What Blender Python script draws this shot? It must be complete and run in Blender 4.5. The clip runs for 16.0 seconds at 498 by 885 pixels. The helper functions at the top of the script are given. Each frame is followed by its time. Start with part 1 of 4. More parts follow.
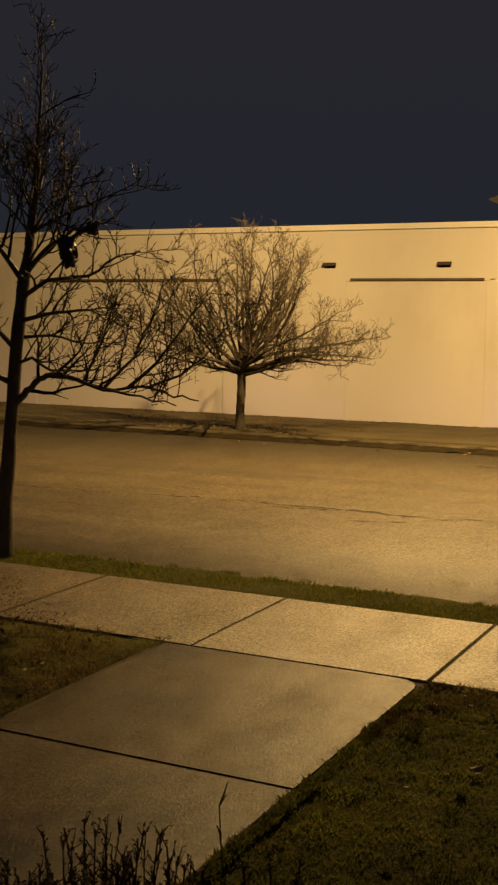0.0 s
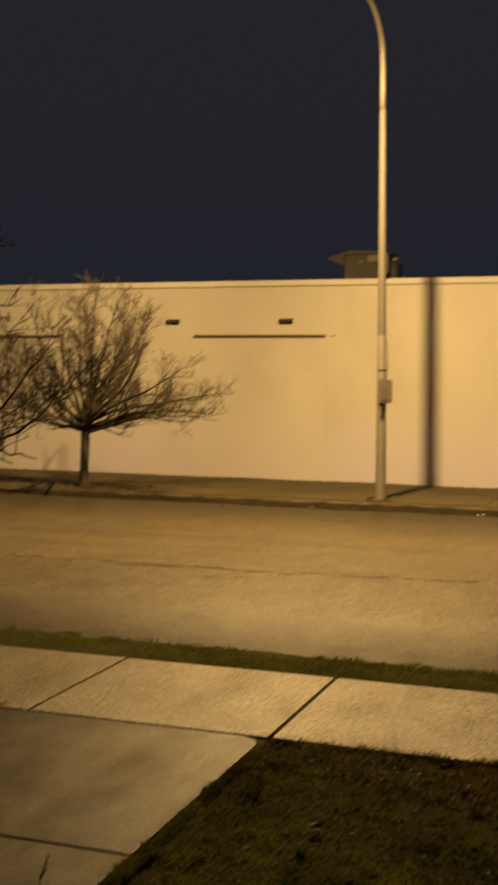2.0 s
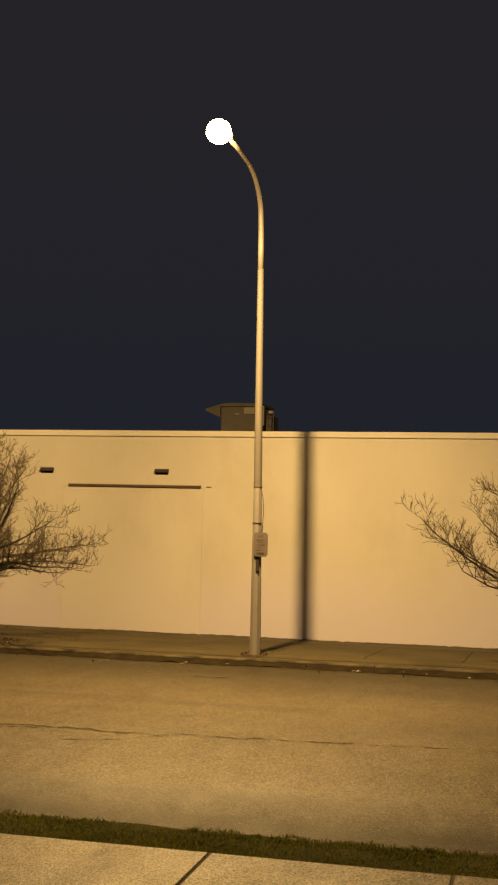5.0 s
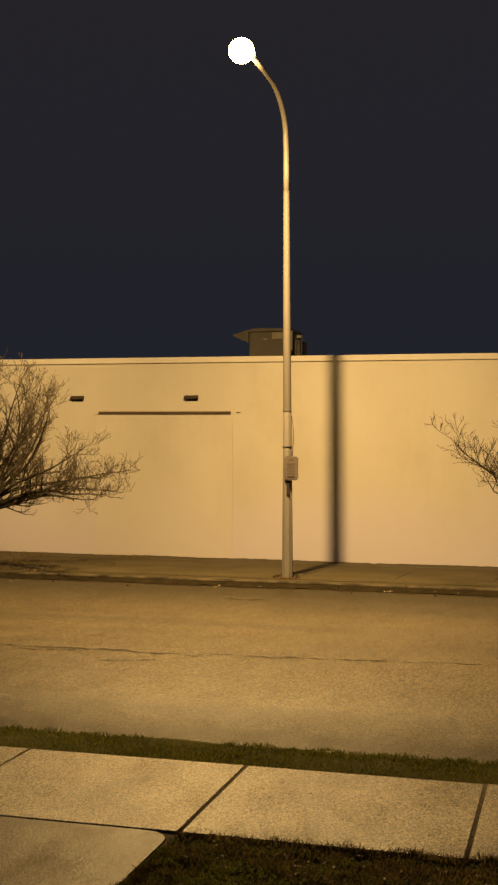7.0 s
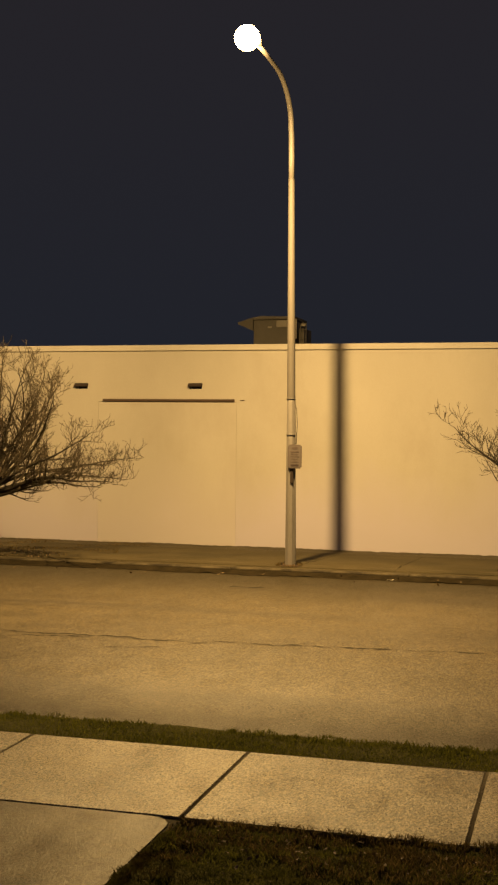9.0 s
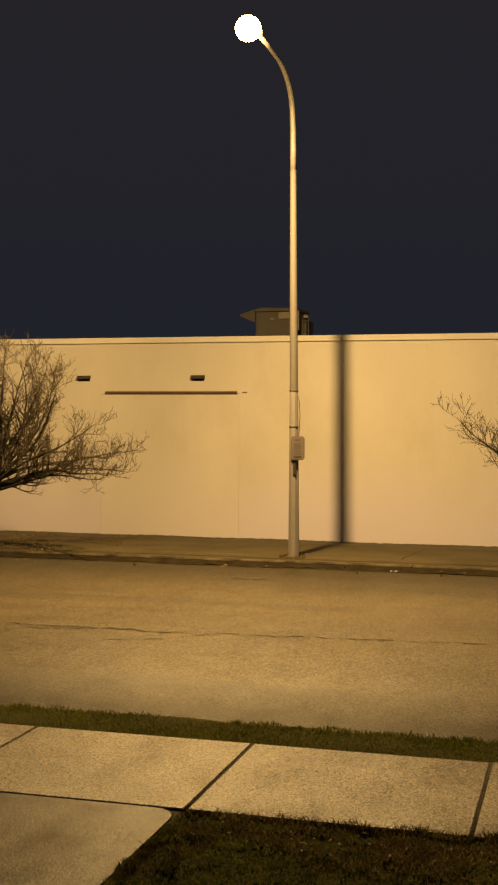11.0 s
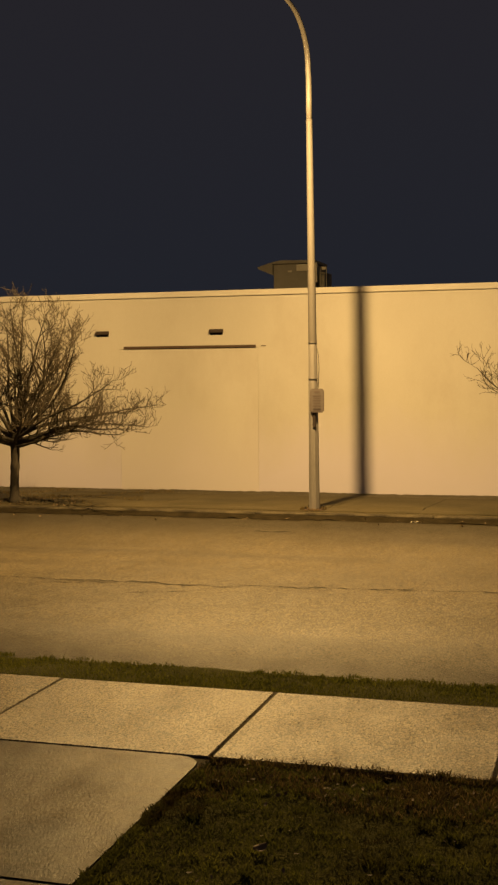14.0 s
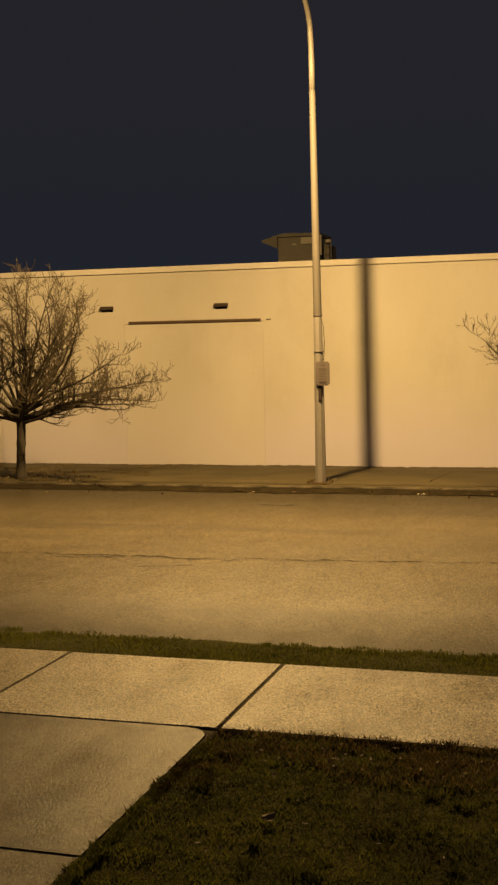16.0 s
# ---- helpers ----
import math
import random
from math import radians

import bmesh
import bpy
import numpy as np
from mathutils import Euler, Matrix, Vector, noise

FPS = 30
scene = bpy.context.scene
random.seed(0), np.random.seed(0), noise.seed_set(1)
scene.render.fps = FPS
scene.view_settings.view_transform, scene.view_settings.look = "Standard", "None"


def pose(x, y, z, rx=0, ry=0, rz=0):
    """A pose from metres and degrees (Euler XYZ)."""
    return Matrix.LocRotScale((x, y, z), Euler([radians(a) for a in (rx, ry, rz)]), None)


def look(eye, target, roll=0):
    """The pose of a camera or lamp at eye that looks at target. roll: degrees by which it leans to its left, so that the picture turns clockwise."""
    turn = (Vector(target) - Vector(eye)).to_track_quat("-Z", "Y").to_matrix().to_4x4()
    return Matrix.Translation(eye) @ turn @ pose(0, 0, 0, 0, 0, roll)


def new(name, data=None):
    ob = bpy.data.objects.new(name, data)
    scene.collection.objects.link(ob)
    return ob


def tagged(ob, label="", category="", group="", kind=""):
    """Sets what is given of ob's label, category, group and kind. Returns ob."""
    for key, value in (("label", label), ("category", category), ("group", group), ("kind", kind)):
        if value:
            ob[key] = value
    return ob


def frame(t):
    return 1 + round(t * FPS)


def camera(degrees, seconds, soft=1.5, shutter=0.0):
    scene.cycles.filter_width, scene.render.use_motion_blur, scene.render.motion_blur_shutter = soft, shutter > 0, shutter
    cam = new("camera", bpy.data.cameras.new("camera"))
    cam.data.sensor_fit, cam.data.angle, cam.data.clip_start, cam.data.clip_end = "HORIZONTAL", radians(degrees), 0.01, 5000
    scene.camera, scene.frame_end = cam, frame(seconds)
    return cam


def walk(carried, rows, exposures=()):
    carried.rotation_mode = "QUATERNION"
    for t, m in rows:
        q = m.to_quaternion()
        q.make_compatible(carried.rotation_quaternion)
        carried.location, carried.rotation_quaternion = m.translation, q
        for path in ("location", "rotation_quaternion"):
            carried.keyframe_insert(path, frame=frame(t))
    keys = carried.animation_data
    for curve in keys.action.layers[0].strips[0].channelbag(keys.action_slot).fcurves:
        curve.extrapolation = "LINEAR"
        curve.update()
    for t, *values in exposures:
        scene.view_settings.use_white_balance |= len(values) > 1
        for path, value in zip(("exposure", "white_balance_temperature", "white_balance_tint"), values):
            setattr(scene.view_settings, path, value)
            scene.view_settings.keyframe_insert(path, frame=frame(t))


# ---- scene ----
cam = camera(23.2, 16.0, soft=2.3, shutter=0.5)
PATH = [
    (0, (4.753, -20.093, 2.377), (3.858, -18.318, 2.156), 0.5),
    (0.5, (4.744, -20.08, 2.374), (3.882, -18.288, 2.162), 0.8),
    (1, (4.75, -20.076, 2.381), (3.913, -18.271, 2.173), 0.5),
    (1.5, (4.753, -20.069, 2.373), (3.966, -18.24, 2.185), 0.5),
    (2, (4.802, -20.033, 2.376), (4.132, -18.153, 2.249), 0.4),
    (2.5, (4.779, -19.963, 2.454), (4.249, -18.034, 2.483), 0.9),
    (3, (4.731, -19.943, 2.471), (4.257, -18.005, 2.602), 1.6),
    (3.5, (4.755, -19.932, 2.478), (4.286, -17.993, 2.612), 1.4),
    (3.7, (4.755, -19.926, 2.478), (4.286, -17.985, 2.596), 1.4),
    (5.8, (4.725, -19.9, 2.428), (4.238, -17.963, 2.545), 1.2),
    (6, (4.732, -19.918, 2.419), (4.239, -17.981, 2.503), 1.1),
    (6.5, (4.739, -19.926, 2.419), (4.233, -17.991, 2.435), 0.6),
    (7, (4.744, -19.928, 2.415), (4.222, -17.998, 2.412), 0.3),
    (7.5, (4.737, -19.913, 2.407), (4.208, -17.985, 2.388), 0.2),
    (8, (4.737, -19.933, 2.41), (4.211, -18.004, 2.384), 0.4),
    (8.5, (4.737, -19.938, 2.413), (4.213, -18.008, 2.39), 0.8),
    (9, (4.749, -19.946, 2.417), (4.221, -18.017, 2.394), 0.6),
    (11.5, (4.743, -19.921, 2.41), (4.208, -17.994, 2.369), 0.2),
    (12, (4.742, -19.912, 2.405), (4.203, -17.987, 2.355), -0.1),
    (12.5, (4.753, -19.918, 2.393), (4.212, -17.994, 2.321), -0.4),
    (13, (4.76, -19.932, 2.396), (4.214, -18.009, 2.311), -0.5),
    (13.5, (4.757, -19.944, 2.397), (4.201, -18.026, 2.303), -0.6),
    (14, (4.75, -19.937, 2.392), (4.187, -18.021, 2.281), -0.5),
    (14.5, (4.748, -19.917, 2.38), (4.185, -18.002, 2.255), -0.4),
    (15, (4.747, -19.922, 2.38), (4.183, -18.009, 2.244), -0.1),
    (15.5, (4.742, -19.927, 2.386), (4.168, -18.017, 2.25), -0.1),
    (16, (4.752, -19.912, 2.371), (4.179, -18.002, 2.219), -1.1),
]
walk(cam, [(t, look(eye, target, roll)) for t, eye, target, roll in PATH], [(0, 0.19), (0.7, 0.10), (1.5, 0.03), (2.2, 0.0), (16, 0.0)])


# ---- night sky and the one street lamp ----
world = bpy.data.worlds.new("night_sky")
scene.world = world
world.use_nodes = True
wn, wl = world.node_tree.nodes, world.node_tree.links
wn.clear()
w_out = wn.new("ShaderNodeOutputWorld")
w_bg = wn.new("ShaderNodeBackground")
w_co = wn.new("ShaderNodeTexCoord")
w_sep = wn.new("ShaderNodeSeparateXYZ")
w_ramp = wn.new("ShaderNodeValToRGB")
w_ramp.color_ramp.elements[0].position = 0.0
w_ramp.color_ramp.elements[0].color = (0.0140, 0.0160, 0.0228, 1)
w_ramp.color_ramp.elements[1].position = 0.42
w_ramp.color_ramp.elements[1].color = (0.0192, 0.0168, 0.0202, 1)
wl.new(w_co.outputs["Generated"], w_sep.inputs[0])
wl.new(w_sep.outputs[2], w_ramp.inputs[0])
wl.new(w_ramp.outputs[0], w_bg.inputs[0])
wl.new(w_bg.outputs[0], w_out.inputs[0])
w_bg.inputs[1].default_value = 1.0

LAMP = (0.0, -2.91, 7.97)
lamp_data = bpy.data.lights.new("street_lamp_light", "SPOT")
lamp_data.energy = 7500
lamp_data.spot_size, lamp_data.spot_blend = radians(178), 1.0
lamp_data.color = (1.0, 0.61, 0.205)
lamp_data.shadow_soft_size = 0.105
lamp_light = new("street_lamp_light", lamp_data)
lamp_light.location = LAMP
# the drop lens also throws some light sideways
side_data = bpy.data.lights.new("street_lamp_side_light", "POINT")
side_data.energy, side_data.color, side_data.shadow_soft_size = 800, lamp_data.color, 0.105
side_light = new("street_lamp_side_light", side_data)
side_light.location = LAMP
# two spots added at the lamp to brighten the wall on either side
for reach in (-1, 1):
    wall_fill = bpy.data.lights.new("wall_fill_spot", "SPOT")
    wall_fill.energy, wall_fill.color, wall_fill.shadow_soft_size = (5300 if reach < 0 else 2600), lamp_data.color, 0.105
    wall_fill.spot_size, wall_fill.spot_blend = radians(75), 1.0
    new("wall_fill_spot", wall_fill).matrix_world = look(LAMP, (16.0 * reach, 4.4, 1.8))


# ---- materials ----
def material(name, dark, light, big=1.5, small=40.0, rough=0.8, bump=0.3, metal=0.0, spec=0.5,
             mix=0.5, fine=0.35, stain=None, stain_scale=0.6, stain_lo=0.55, stain_hi=0.7, bump_dist=0.01, island=0.0, objrand=0.0,
             stretch=(1, 1, 1), rough_var=0.1, middle=0.0, translucent=0.0, pits=0.0, stain_stretch=None, wet=0.5, cool_light=None, worn_dim_lanes=(), stones=None):
    """A surface of two colours mingled at a broad and a fine scale, with grain relief and stains."""
    m = bpy.data.materials.new(name)
    m.use_nodes = True
    n, l = m.node_tree.nodes, m.node_tree.links
    b = n["Principled BSDF"]
    geo = n.new("ShaderNodeNewGeometry")
    mp = n.new("ShaderNodeMapping")
    mp.inputs["Scale"].default_value = stretch
    l.new(geo.outputs["Position"], mp.inputs[0])

    def noise_tex(scale, detail=6, r=0.6):
        t = n.new("ShaderNodeTexNoise")
        t.inputs["Scale"].default_value, t.inputs["Detail"].default_value, t.inputs["Roughness"].default_value = scale, detail, r
        l.new(mp.outputs[0], t.inputs["Vector"])
        return t.outputs["Fac"]

    def math_node(op, a, bb):
        t = n.new("ShaderNodeMath")
        t.operation = op
        for i, v in enumerate((a, bb)):
            if isinstance(v, (int, float)):
                t.inputs[i].default_value = v
            else:
                l.new(v, t.inputs[i])
        return t.outputs[0]

    def mixer(fac, a, bb):
        t = n.new("ShaderNodeMix")
        t.data_type = "RGBA"
        for sock, v in ((t.inputs[0], fac), (t.inputs[6], a), (t.inputs[7], bb)):
            if isinstance(v, (int, float)):
                sock.default_value = v
            elif isinstance(v, tuple):
                sock.default_value = (*v, 1)
            else:
                l.new(v, sock)
        return t.outputs[2]

    broad = noise_tex(big, 8)
    grain = noise_tex(small, 4, 0.7)
    f = math_node("ADD", math_node("MULTIPLY", math_node("SUBTRACT", broad, 0.5), 2.2 * (1 - fine)),
                  math_node("MULTIPLY", math_node("SUBTRACT", grain, 0.5), 3.2 * fine))
    f = math_node("ADD", f, mix)
    mid = noise_tex(small * 0.28, 5, 0.65)
    if middle:
        f = math_node("ADD", f, math_node("MULTIPLY", math_node("SUBTRACT", mid, 0.5), 3.0 * middle))
    if island:
        f = math_node("ADD", f, math_node("MULTIPLY", math_node("SUBTRACT", geo.outputs["Random Per Island"], 0.5), island))
    if objrand:
        oi = n.new("ShaderNodeObjectInfo")
        f = math_node("ADD", f, math_node("MULTIPLY", math_node("SUBTRACT", oi.outputs["Random"], 0.5), objrand))
    if stones:
        cells = n.new("ShaderNodeTexVoronoi")
        cells.inputs["Scale"].default_value = stones[0]
        l.new(mp.outputs[0], cells.inputs["Vector"])
        tone = n.new("ShaderNodeSeparateColor")
        l.new(cells.outputs["Color"], tone.inputs[0])
        f = math_node("ADD", f, math_node("MULTIPLY", math_node("SUBTRACT", tone.outputs[0], 0.5), stones[1]))
    cl = n.new("ShaderNodeClamp")
    l.new(f, cl.inputs[0])
    col = mixer(cl.outputs[0], dark, light)
    if stain:
        r = n.new("ShaderNodeMapRange")
        r.inputs[1].default_value, r.inputs[2].default_value = stain_lo, stain_hi
        st = noise_tex(stain_scale, 7, 0.65)
        if stain_stretch:
            sm = n.new("ShaderNodeMapping")
            sm.inputs["Scale"].default_value = stain_stretch
            l.new(geo.outputs["Position"], sm.inputs[0])
            l.new(sm.outputs[0], st.node.inputs["Vector"])
        l.new(st, r.inputs[0])
        col = mixer(r.outputs[0], col, stain)
    # paler, bluer tint fading in low down: cooler light put into the colour
    if cool_light:
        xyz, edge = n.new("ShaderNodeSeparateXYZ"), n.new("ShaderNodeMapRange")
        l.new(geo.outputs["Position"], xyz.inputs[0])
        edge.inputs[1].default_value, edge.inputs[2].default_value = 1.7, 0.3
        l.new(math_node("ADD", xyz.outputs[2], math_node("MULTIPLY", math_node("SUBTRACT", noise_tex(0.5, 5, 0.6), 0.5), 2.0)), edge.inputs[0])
        col = mixer(edge.outputs[0], col, cool_light)
    band_sheen = None
    # bands of wear and grit; the far one also paints in dimmer light
    for y_in, y_out, amount, dirt in worn_dim_lanes:
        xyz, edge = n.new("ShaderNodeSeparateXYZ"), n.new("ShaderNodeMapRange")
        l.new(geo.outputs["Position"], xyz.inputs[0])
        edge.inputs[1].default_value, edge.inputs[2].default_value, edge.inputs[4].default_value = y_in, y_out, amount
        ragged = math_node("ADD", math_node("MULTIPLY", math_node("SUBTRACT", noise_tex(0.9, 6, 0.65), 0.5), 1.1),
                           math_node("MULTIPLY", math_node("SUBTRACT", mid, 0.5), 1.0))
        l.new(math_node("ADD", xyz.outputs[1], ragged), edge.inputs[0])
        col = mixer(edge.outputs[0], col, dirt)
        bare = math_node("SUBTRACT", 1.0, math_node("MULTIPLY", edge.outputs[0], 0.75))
        band_sheen = bare if band_sheen is None else math_node("MULTIPLY", band_sheen, bare)
    sheen = None
    if pits:
        hole = n.new("ShaderNodeMapRange")
        hole.inputs[1].default_value, hole.inputs[2].default_value = 0.36, 0.56
        hole.inputs[3].default_value, hole.inputs[4].default_value = 1 - pits, 1.0
        l.new(noise_tex(small * 0.75, 3, 0.6), hole.inputs[0])
        dull = n.new("ShaderNodeMapRange")
        dull.inputs[1].default_value, dull.inputs[2].default_value = 0.36, 0.66
        dull.inputs[3].default_value, dull.inputs[4].default_value = wet * spec, (2 - wet) * spec
        l.new(noise_tex(small * 0.03, 7, 0.7), dull.inputs[0])
        sheen = math_node("MULTIPLY", dull.outputs[0], hole.outputs[0])
        if band_sheen is not None:
            sheen = math_node("MULTIPLY", sheen, band_sheen)
        col = mixer(hole.outputs[0], tuple(0.3 * c for c in dark), col)
    l.new(col, b.inputs["Base Color"])
    l.new(math_node("ADD", math_node("MULTIPLY", math_node("SUBTRACT", mid if middle else grain, 0.5), rough_var * 2), rough), b.inputs["Roughness"])
    b.inputs["Metallic"].default_value = metal
    b.inputs["Specular IOR Level"].default_value = spec
    if sheen:
        l.new(sheen, b.inputs["Specular IOR Level"])
    if bump:
        bp = n.new("ShaderNodeBump")
        bp.inputs["Strength"].default_value, bp.inputs["Distance"].default_value = bump, bump_dist
        l.new(math_node("ADD", grain, math_node("MULTIPLY", mid, 0.6)), bp.inputs["Height"])
        l.new(bp.outputs[0], b.inputs["Normal"])
    if translucent:
        tr, ms = n.new("ShaderNodeBsdfTranslucent"), n.new("ShaderNodeMixShader")
        l.new(col, tr.inputs[0])
        ms.inputs[0].default_value = translucent
        l.new(b.outputs[0], ms.inputs[1])
        l.new(tr.outputs[0], ms.inputs[2])
        l.new(ms.outputs[0], n["Material Output"].inputs[0])
    return m


def glow(name, colour, strength):
    m = bpy.data.materials.new(name)
    m.use_nodes = True
    b = m.node_tree.nodes["Principled BSDF"]
    b.inputs["Base Color"].default_value = (0.8, 0.8, 0.8, 1)
    b.inputs["Emission Color"].default_value = (*colour, 1)
    b.inputs["Emission Strength"].default_value = strength
    return m


# both wall colours hold cooler light painted in on their lower part
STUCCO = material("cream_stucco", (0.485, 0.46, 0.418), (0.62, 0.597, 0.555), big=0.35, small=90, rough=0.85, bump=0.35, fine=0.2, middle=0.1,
                  stain=(0.46, 0.42, 0.375), stain_scale=0.45, stain_lo=0.52, stain_hi=0.8, bump_dist=0.004, stretch=(1, 1, 0.6), cool_light=(0.60, 0.565, 0.66))
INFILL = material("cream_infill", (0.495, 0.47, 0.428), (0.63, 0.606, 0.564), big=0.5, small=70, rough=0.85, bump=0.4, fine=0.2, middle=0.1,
                  stain=(0.48, 0.44, 0.395), stain_scale=0.6, stain_lo=0.52, stain_hi=0.8, bump_dist=0.004, stretch=(1, 1, 0.5), cool_light=(0.61, 0.575, 0.60))
COPING = material("painted_coping", (0.55, 0.523, 0.478), (0.68, 0.655, 0.61), big=1.2, small=60, rough=0.7, bump=0.2)
RUST = material("brown_steel", (0.05, 0.03, 0.02), (0.11, 0.07, 0.05), big=4, small=60, rough=0.75, bump=0.3)
VOID = material("vent_dark", (0.02, 0.013, 0.01), (0.045, 0.03, 0.024), big=6, small=50, rough=0.9, bump=0.2)
# far lane dark in part for the light pool's edge, put into the colour
ASPHALT = material("worn_asphalt", (0.028, 0.022, 0.0115), (0.24, 0.190, 0.102), big=0.5, small=92, rough=0.45, bump=1.0, fine=0.7, middle=0.5, mix=0.5,
                   stain=(0.055, 0.043, 0.024), stain_scale=0.7, stain_lo=0.47, stain_hi=0.72, stain_stretch=(0.1, 1, 1), bump_dist=0.005, rough_var=0.15, spec=0.85,
                   pits=0.68, wet=0.7, stretch=(1, 0.5, 1), stones=(62, 0.75), worn_dim_lanes=[(-4.6, -1.6, 0.9, (0.036, 0.029, 0.015)), (-9.3, -10.4, 0.85, (0.034, 0.027, 0.015))])
CRACK = material("crack_filler", (0.03, 0.025, 0.018), (0.07, 0.06, 0.045), big=5, small=80, rough=0.9, bump=0.3)
CONCRETE = material("pavement_concrete", (0.062, 0.048, 0.026), (0.37, 0.291, 0.168), big=1.4, small=105, rough=0.42, bump=1.0, fine=0.5, middle=0.55,
                    stain=(0.085, 0.066, 0.037), stain_scale=0.9, stain_lo=0.52, stain_hi=0.75, stain_stretch=(1, 1, 1), bump_dist=0.004, objrand=0.15, rough_var=0.15,
                    spec=0.8, pits=0.8, wet=0.5, stretch=(1, 0.5, 1), stones=(85, 0.65))
WALKWAY = material("walkway_concrete", (0.040, 0.0285, 0.0133), (0.14, 0.100, 0.048), big=1.0, small=100, rough=0.44, bump=0.8, fine=0.22, middle=0.3, mix=0.55,
                   stain=(0.022, 0.0155, 0.0075), stain_scale=1.3, stain_lo=0.46, stain_hi=0.60, stain_stretch=(1, 1, 1), bump_dist=0.004, objrand=0.12, rough_var=0.15,
                   spec=0.36, pits=0.45, wet=0.4, stretch=(1, 0.45, 1), stones=(80, 0.22))
DIRTY_CONCRETE = material("dirty_concrete", (0.038, 0.030, 0.014), (0.092, 0.074, 0.038), big=0.8, small=60, rough=0.9, bump=0.6, fine=0.4,
                          stain=(0.034, 0.028, 0.013), stain_scale=0.5, stain_lo=0.48, stain_hi=0.7, objrand=0.2, spec=0.25)
KERB = material("kerb_concrete", (0.05, 0.041, 0.024), (0.125, 0.104, 0.066), big=1.5, small=70, rough=0.85, bump=0.6,
                stain=(0.03, 0.024, 0.015), stain_scale=2.2, stain_lo=0.42, stain_hi=0.6, objrand=0.3, spec=0.3)
SOIL = material("dark_soil", (0.03, 0.024, 0.015), (0.07, 0.055, 0.035), big=3, small=50, rough=0.95, bump=0.9, bump_dist=0.03)
DRY_SOIL = material("dry_dirt", (0.04, 0.032, 0.016), (0.115, 0.094, 0.052), big=2, small=50, rough=0.95, bump=0.9, bump_dist=0.03)
GUTTER_DIRT = material("gutter_dirt", (0.011, 0.009, 0.005), (0.042, 0.033, 0.019), big=5, small=50, rough=1.0, bump=0.9, bump_dist=0.02, spec=0.05)
GRASS = material("winter_grass", (0.032, 0.040, 0.008), (0.31, 0.31, 0.066), big=2.4, small=9, rough=0.75, bump=0, fine=0.4, mix=0.36, island=0.25, spec=0.15,
                 stain=(0.05, 0.036, 0.014), stain_scale=1.6, stain_lo=0.5, stain_hi=0.66, translucent=0.6)
TURF = material("lawn_turf", (0.022, 0.026, 0.005), (0.14, 0.134, 0.033), big=2.0, small=40, rough=0.95, bump=1.0, fine=0.5, bump_dist=0.03, spec=0.1,
                stain=(0.075, 0.052, 0.022), stain_scale=1.2, stain_lo=0.55, stain_hi=0.72)
VERGE_GRASS = material("verge_grass", (0.07, 0.08, 0.012), (0.20, 0.20, 0.035), big=1.5, small=20, rough=0.65, bump=0, fine=0.2, island=0.9, spec=0.4, translucent=0.55)
VERGE_TURF = material("verge_turf", (0.03, 0.034, 0.007), (0.095, 0.09, 0.02), big=2.0, small=40, rough=0.95, bump=1.0, fine=0.5, bump_dist=0.02, spec=0.15)
DRY_GRASS = material("dry_grass", (0.07, 0.052, 0.02), (0.27, 0.20, 0.085), big=2.5, small=20, rough=0.8, bump=0, fine=0.2, island=0.9, spec=0.2, translucent=0.45)
BARK = material("grey_bark", (0.018, 0.014, 0.01), (0.065, 0.053, 0.038), big=6, small=60, rough=0.85, bump=0.9, stretch=(1, 1, 0.3))
TWIG = material("twig_bark", (0.018, 0.013, 0.007), (0.075, 0.056, 0.03), big=3, small=30, rough=0.65, bump=0, island=0.6)
DARK_BARK = material("wet_dark_bark", (0.012, 0.01, 0.008), (0.12, 0.10, 0.08), big=9, small=26, rough=0.55, bump=1.0, stretch=(1, 1, 0.3))
DARK_TWIG = material("wet_dark_twig", (0.010, 0.0078, 0.006), (0.03, 0.0215, 0.015), big=3, small=30, rough=0.5, bump=0, island=0.6, spec=0.12)
SHRUB = material("shrub_twig", (0.04, 0.027, 0.015), (0.14, 0.10, 0.05), big=4, small=30, rough=0.8, bump=0, island=0.8, translucent=0.3)
# pole steels darker near the lamp, lighter far off, evening its light by colour
PALE_STEEL = material("lightened_weathered_steel", (0.17, 0.158, 0.152), (0.29, 0.275, 0.265), big=4, small=45, rough=0.75, bump=0.15, metal=0.05, stretch=(1, 1, 0.2),
                      stain=(0.2, 0.17, 0.15), stain_scale=3.0, stain_lo=0.55, stain_hi=0.75)
DIMMED_STEEL = material("dimmed_steel", (0.10, 0.092, 0.085), (0.155, 0.145, 0.138), big=3, small=45, rough=0.7, bump=0.1, metal=0.1, stretch=(1, 1, 0.25))
STEEL = material("galvanised_steel", (0.2, 0.19, 0.18), (0.29, 0.275, 0.26), big=3, small=45, rough=0.62, bump=0.1, metal=0.28, stretch=(1, 1, 0.25))
DARK_STEEL = material("dark_steel", (0.04, 0.035, 0.03), (0.09, 0.08, 0.07), big=5, small=50, rough=0.6, bump=0.1, metal=0.5)
SIGN_FACE = material("faded_sign_face", (0.115, 0.10, 0.098), (0.155, 0.136, 0.133), big=6, small=80, rough=0.55, bump=0.05)
SIGN_RED = material("faded_sign_red", (0.095, 0.074, 0.07), (0.125, 0.10, 0.095), big=8, small=80, rough=0.5, bump=0.05)
SIGN_DARK = material("sign_black", (0.04, 0.03, 0.03), (0.08, 0.06, 0.06), big=8, small=80, rough=0.5, bump=0.05)
